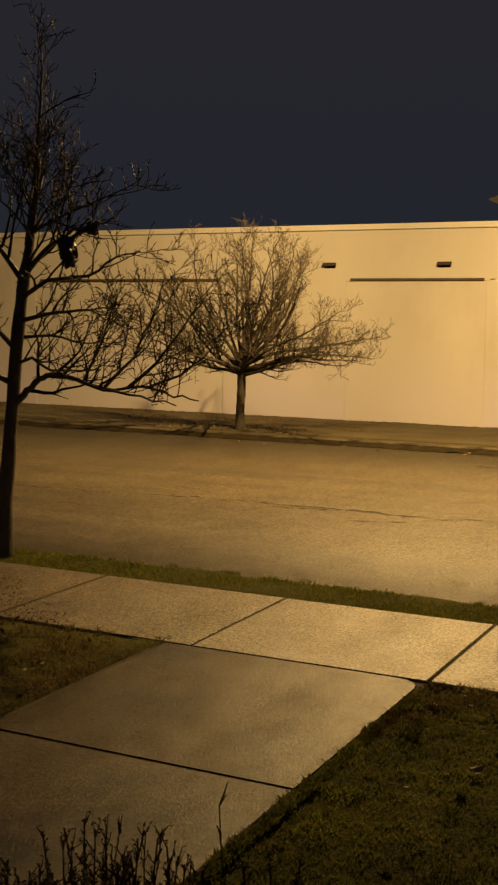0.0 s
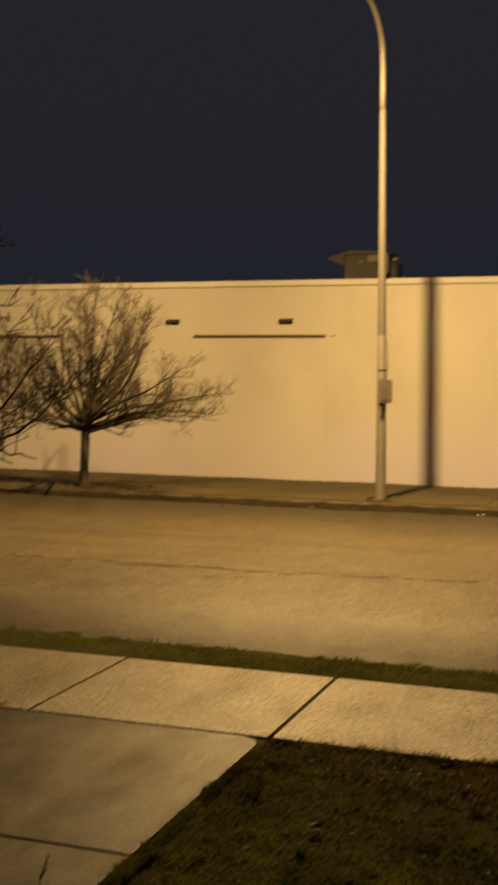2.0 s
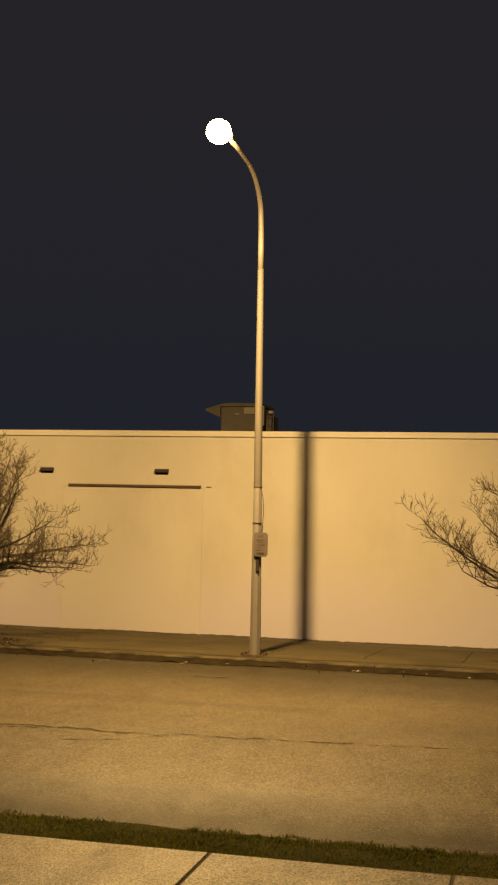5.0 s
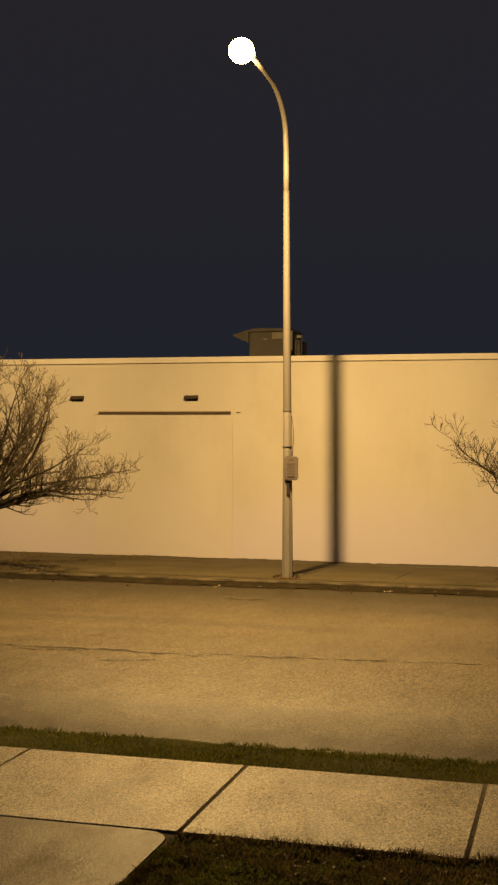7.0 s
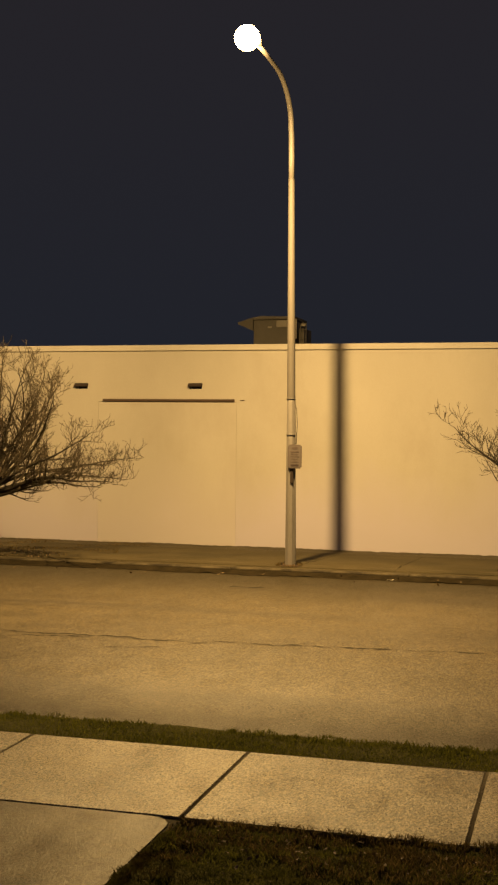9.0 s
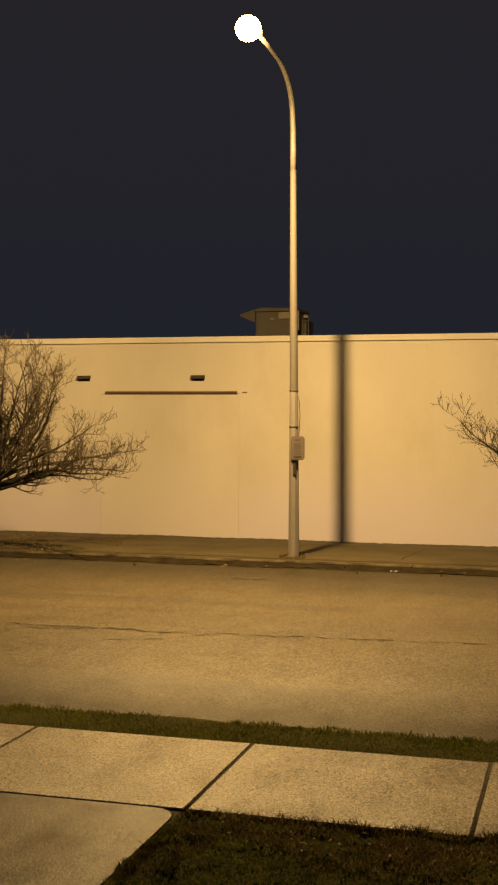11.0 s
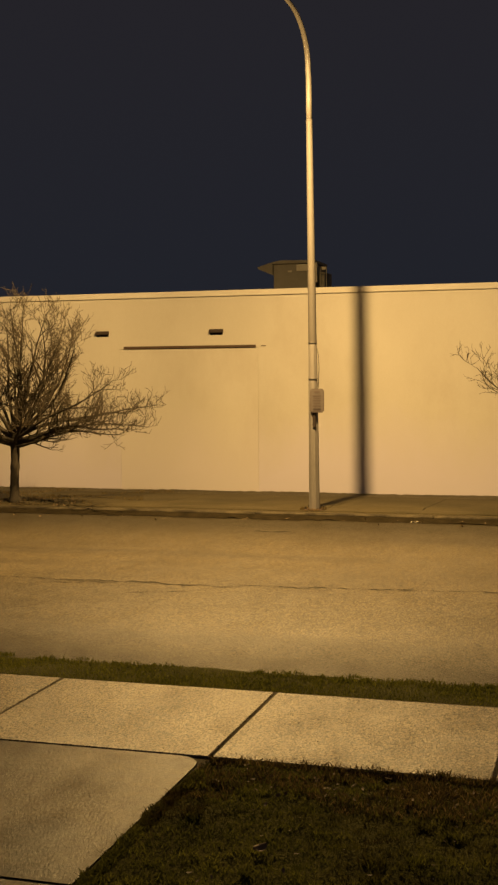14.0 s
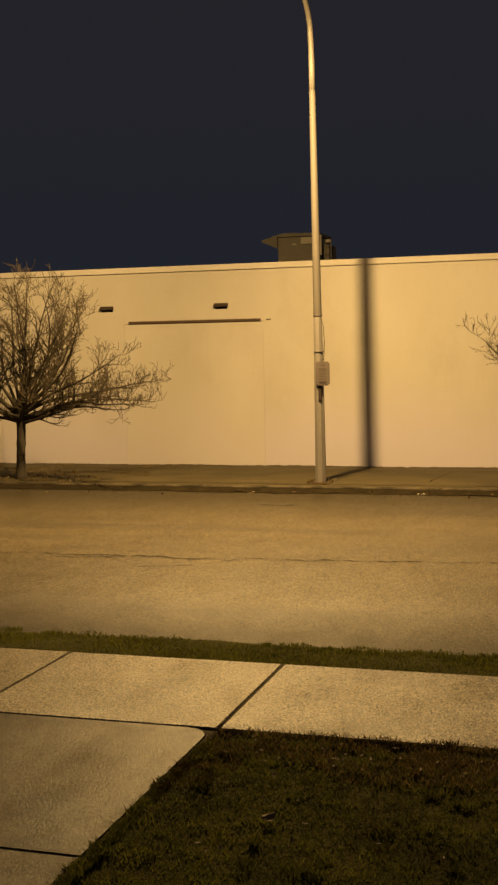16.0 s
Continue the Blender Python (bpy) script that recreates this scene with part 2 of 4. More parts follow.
UNIT_METAL = material("rooftop_metal", (0.15, 0.138, 0.112), (0.25, 0.232, 0.19), big=2, small=40, rough=0.7, bump=0.15)
UNIT_PALE = material("pale_plate", (0.42, 0.38, 0.30), (0.52, 0.48, 0.38), big=4, small=40, rough=0.6, bump=0.1)
ROOFING = material("roof_felt", (0.05, 0.045, 0.04), (0.09, 0.08, 0.07), big=1, small=40, rough=0.9, bump=0.4)
PLASTIC = material("black_plastic_bag", (0.008, 0.008, 0.009), (0.02, 0.02, 0.022), big=8, small=60, rough=0.3, bump=0.5)
PAPER = material("pale_litter", (0.32, 0.30, 0.25), (0.50, 0.47, 0.40), big=8, small=60, rough=0.8, bump=0.3)
LEAF = material("fallen_leaf", (0.08, 0.05, 0.025), (0.26, 0.19, 0.11), big=3, small=40, rough=0.7, bump=0, island=0.9)
GLARE = glow("lamp_lens", (1.0, 0.74, 0.34), 16.0)


# ---- mesh helpers ----
def mesh_of(name, verts, faces, mat, smooth=False):
    me = bpy.data.meshes.new(name)
    me.from_pydata(verts, [], faces)
    if smooth:
        me.shade_smooth()
    me.materials.append(mat)
    me.update()
    return me


def part(name, bm, mat, parent=None, label="", smooth=False):
    """One mesh object out of a bmesh, under its thing."""
    me = bpy.data.meshes.new(name)
    bm.to_mesh(me)
    bm.free()
    if smooth:
        me.shade_smooth()
    me.materials.append(mat)
    ob = new(name, me)
    ob.parent = parent
    if label:
        tagged(ob, label)
    return ob


def box(bm, lo, hi, bevel=0.0):
    """A box between two corners, with its edges eased."""
    made = bmesh.ops.create_cube(bm, size=1.0)["verts"]
    for v in made:
        v.co = Vector([lo[i] if v.co[i] < 0 else hi[i] for i in range(3)])
    if bevel:
        edges = list({e for v in made for e in v.link_edges})
        bmesh.ops.bevel(bm, geom=edges, offset=bevel, segments=2, affect="EDGES", profile=0.6)
    return bm


def one_box(lo, hi, bevel=0.0):
    return box(bmesh.new(), lo, hi, bevel)


def tube_into(verts, faces, pts, radii, sides, cap=True):
    """A tapered tube along a line of points, put on the end of verts and faces."""
    first = len(verts)
    up = Vector((0.31, 0.17, 0.93)).normalized()
    for i, p in enumerate(pts):
        d = (pts[min(i + 1, len(pts) - 1)] - pts[max(i - 1, 0)])
        d = d.normalized() if d.length > 1e-9 else Vector((0, 0, 1))
        a = d.cross(up)
        a = a.normalized() if a.length > 1e-3 else Vector((1, 0, 0))
        b = d.cross(a)
        for k in range(sides):
            w = 2 * math.pi * k / sides
            verts.append(p + (a * math.cos(w) + b * math.sin(w)) * radii[i])
    for i in range(len(pts) - 1):
        for k in range(sides):
            q = first + i * sides
            faces.append((q + k, q + (k + 1) % sides, q + sides + (k + 1) % sides, q + sides + k))
    if cap:
        faces.append(tuple(first + k for k in range(sides))[::-1])
        q = first + (len(pts) - 1) * sides
        faces.append(tuple(q + k for k in range(sides)))


def tube(name, pts, radii, sides, mat, parent=None, label="", smooth=True):
    verts, faces = [], []
    tube_into(verts, faces, [Vector(p) for p in pts], radii, sides)
    ob = new(name, mesh_of(name, verts, faces, mat, smooth))
    ob.parent = parent
    if label:
        tagged(ob, label)
    return ob


def sheet(name, x0, x1, y0, y1, nx, ny, height, mat, skirt=0.0):
    """A ground sheet over a grid, its height given by a function, with a skirt down all round."""
    xs, ys = np.linspace(x0, x1, nx + 1), np.linspace(y0, y1, ny + 1)
    verts = [(x, y, height(x, y)) for y in ys for x in xs]
    faces = [(j * (nx + 1) + i, j * (nx + 1) + i + 1, (j + 1) * (nx + 1) + i + 1, (j + 1) * (nx + 1) + i) for j in range(ny) for i in range(nx)]
    if skirt:
        rim = [i for i in range(nx + 1)] + [j * (nx + 1) + nx for j in range(1, ny + 1)]
        rim += [ny * (nx + 1) + i for i in range(nx - 1, -1, -1)] + [j * (nx + 1) for j in range(ny - 1, 0, -1)]
        base = len(verts)
        verts += [(verts[i][0], verts[i][1], verts[i][2] - skirt) for i in rim]
        for k in range(len(rim)):
            q = (k + 1) % len(rim)
            faces.append((rim[q], rim[k], base + k, base + q))
    ob = new(name, mesh_of(name, verts, faces, mat, True))
    return ob


def wobble(x, y, scale, amount, z=0.0):
    return noise.noise(Vector((x * scale, y * scale, z))) * amount


# ---- ground, road, pavements ----
def far_height(x, y):
    """The far pavement: highest just behind the kerb, falling a little to the wall."""
    return 0.085 + 0.045 * min(1, (y + 0.4) / 0.5) - 0.19 * max(0, y - 0.1) / 4.34


def lawn_height(x, y):
    return 0.142 + wobble(x, y, 0.8, 0.03) + wobble(x, y, 3.0, 0.03, 4.0) + wobble(x, y, 7.0, 0.022, 8.0)


ground = sheet("ground", -400, 400, -400, 400, 8, 8, lambda x, y: -0.35, SOIL)
tagged(ground, "dark bare earth reaching away to the horizon", "ground", kind="structure")

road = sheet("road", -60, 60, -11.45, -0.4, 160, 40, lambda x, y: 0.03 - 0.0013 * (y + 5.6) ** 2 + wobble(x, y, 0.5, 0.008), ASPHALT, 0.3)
tagged(road, "worn grey asphalt street with cracks under sodium light", "road", kind="structure")

verge = sheet("verge", -40, 40, -11.74, -11.08, 260, 9,
              lambda x, y: 0.13 + wobble(x, y, 2.2, 0.02) + (-0.03 if y > -11.15 else 0.0), VERGE_TURF, 0.3)
tagged(verge, "narrow soil strip under grass between pavement and street", "verge", kind="structure")

lawn_right = sheet("lawn_1", 2.515, 30, -40, -13.262, 280, 280, lawn_height, TURF, 0.4)
tagged(lawn_right, "dark winter lawn beside the concrete walkway", "lawn", kind="structure")
lawn_left = sheet("lawn_2", -30, 0.69, -40, -13.262, 90, 90, lawn_height, TURF, 0.4)
tagged(lawn_left, "brown patchy lawn beside the concrete walkway", "lawn", kind="structure")
lawn_under = sheet("walkway_bed", 0.66, 2.54, -40, -13.27, 4, 8, lambda x, y: 0.141, DRY_SOIL, 0.4)
tagged(lawn_under, "soil bed under the walkway slabs", "soil bed", kind="structure")
pave_bed = sheet("pavement_bed", -40, 40, -13.29, -11.73, 20, 3, lambda x, y: 0.142, DRY_SOIL, 0.4)
tagged(pave_bed, "soil in the joints under the pavement slabs", "soil bed", kind="structure")


# ---- warehouse across the street ----
WALL_Y, WALL_TOP, X0, X1 = 4.44, 4.17, -46.0, 34.0
warehouse = tagged(new("warehouse"), "long windowless cream stucco warehouse with filled-in doorways", "building")
VENTS = [(-5.695, 3.30), (-3.108, 3.30)]
DOORS = [(-13.55, -8.30), (-5.30, -2.20)]
LINTELS = [(-13.4, -8.40), (-5.20, -2.245)]


def wall_with_holes():
    """The street wall as one thick mesh, with vent openings and shallow doorway recesses cut through it."""
    xs = sorted({X0, X1, *[v for d in DOORS for v in d], *[x + s * 0.14 for x, _ in VENTS for s in (-1, 1)]})
    zs = [-0.35, 2.97, 3.24, 3.36, 4.05]
    bm = bmesh.new()
    front, deep = WALL_Y, WALL_Y + 0.3

    def kind(i, k):
        xm, zm = (xs[i] + xs[i + 1]) / 2, (zs[k] + zs[k + 1]) / 2
        if any(abs(xm - x) < 0.1 and 3.24 < zm < 3.36 for x, _ in VENTS):
            return 0.22
        if any(a < xm < b and zm < 2.97 for a, b in DOORS):
            return 0.12
        return 0.0
    nx, nz = len(xs) - 1, len(zs) - 1
    depth = [[kind(i, k) for k in range(nz)] for i in range(nx)]

    def quad(*p):
        bm.faces.new([bm.verts.new(q) for q in p])
    for i in range(nx):
        for k in range(nz):
            d = front + depth[i][k]
            quad((xs[i], d, zs[k]), (xs[i + 1], d, zs[k]), (xs[i + 1], d, zs[k + 1]), (xs[i], d, zs[k + 1]))
            quad((xs[i + 1], deep, zs[k]), (xs[i], deep, zs[k]), (xs[i], deep, zs[k + 1]), (xs[i + 1], deep, zs[k + 1]))
            if i + 1 < nx and depth[i + 1][k] != depth[i][k]:
                e = front + depth[i + 1][k]
                quad((xs[i + 1], d, zs[k]), (xs[i + 1], e, zs[k]), (xs[i + 1], e, zs[k + 1]), (xs[i + 1], d, zs[k + 1]))
            if k + 1 < nz and depth[i][k + 1] != depth[i][k]:
                e = front + depth[i][k + 1]
                quad((xs[i], d, zs[k + 1]), (xs[i + 1], d, zs[k + 1]), (xs[i + 1], e, zs[k + 1]), (xs[i], e, zs[k + 1]))
    quad((X0, front, 4.05), (X1, front, 4.05), (X1, deep, 4.05), (X0, deep, 4.05))
    quad((X0, front, -0.35), (X0, front, 4.05), (X0, deep, 4.05), (X0, deep, -0.35))
    quad((X1, front, -0.35), (X1, deep, -0.35), (X1, deep, 4.05), (X1, front, 4.05))
    bmesh.ops.remove_doubles(bm, verts=bm.verts, dist=0.0005)
    bmesh.ops.recalc_face_normals(bm, faces=bm.faces)
    return bm


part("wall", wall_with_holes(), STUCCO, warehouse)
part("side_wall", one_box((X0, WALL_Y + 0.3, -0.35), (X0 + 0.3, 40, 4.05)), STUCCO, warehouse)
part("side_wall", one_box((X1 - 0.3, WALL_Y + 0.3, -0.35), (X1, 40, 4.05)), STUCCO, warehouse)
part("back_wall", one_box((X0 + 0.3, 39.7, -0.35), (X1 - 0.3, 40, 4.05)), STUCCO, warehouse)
part("roof", one_box((X0 + 0.3, WALL_Y + 0.3, 3.55), (X1 - 0.3, 39.7, 3.7)), ROOFING, warehouse)
part("coping", one_box((X0 - 0.03, WALL_Y - 0.035, 4.05), (X1 + 0.03, WALL_Y + 0.34, WALL_TOP), 0.012), COPING, warehouse, "cream painted parapet coping")
for i, (a, b) in enumerate(DOORS):
    set_back = (0.012, 0.002)[i]
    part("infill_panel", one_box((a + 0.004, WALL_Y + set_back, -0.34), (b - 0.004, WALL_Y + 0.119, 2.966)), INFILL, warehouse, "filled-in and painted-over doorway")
for a, b in LINTELS:
    bm = one_box((a, WALL_Y - 0.03, 2.975), (b, WALL_Y + 0.02, 2.987), 0.003)
    box(bm, (a, WALL_Y - 0.012, 2.987), (b, WALL_Y + 0.02, 3.025), 0.003)
    part("lintel", bm, RUST, warehouse, "rusty brown steel angle lintel")
def vent_hood(x, z):
    """A wedge of sheet metal that slopes out from the wall, open below, with closed cheeks."""
    bm = bmesh.new()
    top, low, out, t = z + 0.062, z - 0.012, 0.055, 0.004
    for k in range(2):
        xa, xb = (x - 0.152, x - 0.152 + t) if k == 0 else (x + 0.152 - t, x + 0.152)
        a = [bm.verts.new((xa, WALL_Y - d, h)) for d, h in ((-0.002, top), (-0.002, low), (out, low), (out, low + 0.016))]
        b = [bm.verts.new((xb, WALL_Y - d, h)) for d, h in ((-0.002, top), (-0.002, low), (out, low), (out, low + 0.016))]
        bm.faces.new(a)
        bm.faces.new(b[::-1])
        for i in range(4):
            bm.faces.new((a[i], a[(i + 1) % 4], b[(i + 1) % 4], b[i]))
    prof = [(-0.002, top), (out, low + 0.016), (out, low), (out + t, low), (out + t, low + 0.02), (-0.002, top + t)]
    a = [bm.verts.new((x - 0.156, WALL_Y - d, h)) for d, h in prof]
    b = [bm.verts.new((x + 0.156, WALL_Y - d, h)) for d, h in prof]
    bm.faces.new(a)
    bm.faces.new(b[::-1])
    for i in range(6):
        bm.faces.new((a[i], a[(i + 1) % 6], b[(i + 1) % 6], b[i]))
    bmesh.ops.recalc_face_normals(bm, faces=bm.faces)
    return bm


part("anchor", one_box((-2.13, WALL_Y - 0.012, 2.992), (-2.03, WALL_Y + 0.01, 3.010), 0.003), RUST, warehouse, "rusty stub of an old fixing")
for x, z in VENTS:
    vent = part("vent", one_box((x - 0.139, WALL_Y + 0.17, z - 0.059), (x + 0.139, WALL_Y + 0.215, z + 0.059)), VOID, warehouse, "small dark wall vent")
    for k in range(3):
        bm = one_box((x - 0.137, WALL_Y + 0.03, z - 0.045 + k * 0.04), (x + 0.137, WALL_Y + 0.10, z - 0.039 + k * 0.04))
        part("slat", bm, DARK_STEEL, vent)
    part("hood", vent_hood(x, z), VOID, vent, "dark sheet-metal vent hood")


# ---- rooftop ventilation unit behind the parapet ----
def rooftop_unit():
    unit = tagged(new("rooftop_unit"), "dim metal rooftop ventilation unit with pointed hood", "ventilation unit")
    unit.location = (0, 0, 0)
    y0, y1 = 8.6, 9.8
    part("cabinet", one_box((-2.98, y0, 3.70), (-1.95, y1, 5.06), 0.02), UNIT_METAL, unit)
    bm = bmesh.new()
    prof = [(-2.99, 4.80), (-3.36, 4.96), (-3.37, 5.0), (-3.05, 5.10), (-2.80, 5.15), (-1.93, 5.13), (-1.93, 5.065), (-2.99, 5.065)]
    a = [bm.verts.new((x, y0 - 0.05, z)) for x, z in prof]
    b = [bm.verts.new((x, y1 + 0.05, z)) for x, z in prof]
    bm.faces.new(a)
    bm.faces.new(b[::-1])
    for i in range(len(prof)):
        j = (i + 1) % len(prof)
        bm.faces.new((a[j], a[i], b[i], b[j]))
    bmesh.ops.recalc_face_normals(bm, faces=bm.faces)
    part("hood", bm, UNIT_METAL, unit, "dim pointed sheet-metal hood")
    part("plate", one_box((-2.40, y0 - 0.03, 4.88), (-2.13, y0 - 0.004, 5.04), 0.004), UNIT_PALE, unit, "pale metal plate")
    part("plate", one_box((-1.955, y0 - 0.06, 4.60), (-1.89, y0 - 0.004, 5.07), 0.004), UNIT_PALE, unit, "pale metal strip")
    part("grille", one_box((-2.62, y0 - 0.02, 4.86), (-2.52, y0 - 0.004, 4.90), 0.004), UNIT_PALE, unit)
    part("side_box", one_box((-1.885, y0 + 0.2, 3.70), (-1.76, y1 - 0.2, 4.86), 0.01), UNIT_METAL, unit)
    for x in (-1.83, -1.69):
        tube("rail", [(x, y0 + 0.1, 3.7), (x, y0 + 0.1, 4.97)], [0.012, 0.012], 6, UNIT_METAL, unit)
    for z in (4.42, 4.62, 4.82):
        tube("rung", [(-1.83, y0 + 0.1, z), (-1.69, y0 + 0.1, z)], [0.009, 0.009], 6, UNIT_METAL, unit)
    part("bracket", one_box((-1.80, y0 + 0.05, 4.90), (-1.70, y0 + 0.15, 4.97), 0.005), UNIT_PALE, unit)
    return unit


rooftop_unit()


# ---- street lamp, sign ----
def street_lamp():
    lamp = tagged(new("street_lamp"), "tall galvanised street lamp with curved arm, lit orange", "street lamp")
    # lower section lightened and upper darkened in colour, against the lamp's falloff
    tube("lower_pole", [(0.038, 0, 0.10), (0.036, 0, 0.5), (0.021, 0, 2.93)], [0.096, 0.093, 0.074], 8, PALE_STEEL, lamp, "pale faceted lower pole section, lightened to offset lamp falloff", smooth=False)
    tube("pole", [(0.021, 0, 2.90), (0.021, 0, 2.905), (0.0205, 0, 2.92), (-0.0139, 0, 6.60), (-0.014, 0, 6.615), (-0.014, 0, 6.62)], [0.070, 0.070, 0.070, 0.053, 0.053, 0.053], 20, DIMMED_STEEL, lamp, "round upper pole section, darkened to offset the close lamp")
    part("base_plate", one_box((-0.12, -0.16, 0.085), (0.20, 0.16, 0.128), 0.008), RUST, lamp, "rusty base plate")
    for sx in (-1, 1):
        for sy in (-1, 1):
            tube("bolt", [(0.038 + sx * 0.125, sy * 0.125, 0.11), (0.038 + sx * 0.125, sy * 0.125, 0.17)], [0.016, 0.016], 6, DARK_STEEL, lamp, smooth=False)
    arm = [(-0.014, 0, 6.58), (-0.017, 0, 7.0), (-0.018, -0.015, 7.3), (-0.018, -0.05, 7.48)]
    for k in range(1, 13):
        w = k / 12 * math.radians(84)
        arm.append((-0.018, -0.05 - 1.15 * (1 - math.cos(w)), 7.48 + 0.70 * math.sin(w)))
    arm += [(-0.012, -1.7, 8.19), (0, -2.35, 8.17)]
    tube("arm", arm, [0.051 - 0.017 * i / (len(arm) - 1) for i in range(len(arm))], 16, STEEL, lamp)
    for z, r in ((2.925, 0.074), (2.32, 0.080), (6.62, 0.0485)):
        tube("band", [(0.048 - 0.0094 * z, 0, z - 0.007), (0.048 - 0.0094 * z, 0, z + 0.007)], [r + 0.005, r + 0.005], 20, DIMMED_STEEL, lamp, "thin steel band round the pole")
    head_v, head_f = [], []
    secs = [(-2.30, 0.05, 0.05), (-2.40, 0.08, 0.06), (-2.6, 0.13, 0.08), (-2.85, 0.165, 0.085), (-3.0, 0.12, 0.06), (-3.03, 0.02, 0.02)]
    for y, hw, hh in secs:
        for k in range(16):
            w = 2 * math.pi * k / 16
            z = math.sin(w) * hh
            head_v.append((math.cos(w) * hw, y, 8.16 + (z if z > 0 else z * 0.35)))
    for i in range(len(secs) - 1):
        for k in range(16):
            head_f.append((i * 16 + k, i * 16 + (k + 1) % 16, (i + 1) * 16 + (k + 1) % 16, (i + 1) * 16 + k))
    housing = new("housing", mesh_of("housing", head_v, head_f, STEEL, True))
    housing.parent = lamp
    bm = bmesh.new()
    bmesh.ops.create_uvsphere(bm, u_segments=24, v_segments=14, radius=0.19)
    for v in bm.verts:
        v.co.z *= 0.95 if v.co.z < 0 else 1.0
        v.co += Vector((0, -2.93, 8.08))
    lens = part("lens", bm, GLARE, lamp, "glowing orange drop lens", True)
    lens.visible_shadow = False
    # dark block put on the pole as the shade below the sign
    hole = part("handhole", one_box((0.035, -0.094, 1.50), (0.09, -0.05, 1.80), 0.01), VOID, lamp, "dark block for the shade below the sign")
    tube("wire", [(0.075, -0.03, 2.92), (0.125, -0.04, 2.75), (0.14, -0.04, 2.5), (0.125, -0.05, 2.16)], [0.006] * 4, 6, DARK_STEEL, lamp)
    return lamp


street_lamp()


def parking_sign():
    """A street sign strapped to the pole; its small print shows as plain bars."""
    sign = tagged(new("parking_sign"), "faded metal parking sign strapped to the lamp pole", "sign")
    sign.matrix_world = pose(0.122, -0.118, 1.955, 0, 0, -6)
    bm = one_box((-0.122, -0.004, -0.20), (0.122, 0.002, 0.20))
    up = [e for e in bm.edges if abs(e.verts[0].co.y - e.verts[1].co.y) > 0.003]
    bmesh.ops.bevel(bm, geom=up, offset=0.025, segments=4, affect="EDGES")
    part("panel", bm, SIGN_RED, sign, "faded red sign panel edge")
    bm = one_box((-0.108, -0.0065, -0.186), (0.108, -0.0045, 0.186))
    part("face", bm, SIGN_FACE, sign, "faded pinkish sign face")
    for z, w, h, m in ((0.145, 0.10, 0.035, SIGN_RED), (0.08, 0.15, 0.02, SIGN_RED), (0.04, 0.13, 0.018, SIGN_RED), (0.0, 0.15, 0.018, SIGN_RED),
                       (-0.045, 0.12, 0.018, SIGN_RED), (-0.09, 0.15, 0.016, SIGN_RED), (-0.145, 0.14, 0.03, SIGN_DARK)):
        part("print_bar", one_box((-w / 2, -0.0095, z - h / 2), (w / 2, -0.0075, z + h / 2)), m, sign)
    for z in (-0.12, 0.12):
        part("strap", one_box((-0.11, 0.003, z - 0.01), (0.03, 0.02, z + 0.01), 0.002), DARK_STEEL, sign)
    return sign


parking_sign()


# ---- trees ----
def bent(rng, start, way, length, steps, lift, jitter):
    """A branch line that wanders and bends up."""
    pts, d = [Vector(start)], Vector(way).normalized()
    for _ in range(steps):
        d = (d + Vector((rng.gauss(0, jitter), rng.gauss(0, jitter), rng.gauss(0, jitter) + lift))).normalized()
        pts.append(pts[-1] + d * (length / steps))
    return pts


def sprout(rng, line, r0, r1, out, level, spec, thin=0.0022, rise=0.3):
    """Branches along a line, and on these in turn, collected by level as (points, radii)."""
    if level >= len(spec):
        return
    count, reach, lift, jitter, spread, lo = spec[level]
    n = len(line) - 1
    for c in range(count):
        u = lo + (1 - lo) * (c + rng.random()) / count
        i = min(int(u * n), n - 1)
        f = u * n - i
        p = line[i].lerp(line[i + 1], f)
        along = (line[i + 1] - line[i]).normalized()
        side = along.cross(Vector((rng.gauss(0, 1), rng.gauss(0, 1), rng.gauss(0, 1)))).normalized()
        way = along * (1 - spread) + side * spread + Vector((0, 0, rise))
        way.z = max(way.z, -0.12)
        length = reach * (0.55 + 0.75 * rng.random()) * (1.15 - 0.55 * u)
        r = max(thin, (r0 + (r1 - r0) * u) * (0.5 + 0.2 * rng.random()))
        steps = (8, 6, 4, 3)[min(level, 3)]
        pts = bent(rng, p, way, length, steps, lift, jitter)
        tip = max(thin * 0.7, r * 0.3)
        out.append((level, pts, [r + (tip - r) * k / steps for k in range(steps + 1)]))
        sprout(rng, pts, r, tip, out, level + 1, spec, thin, rise)


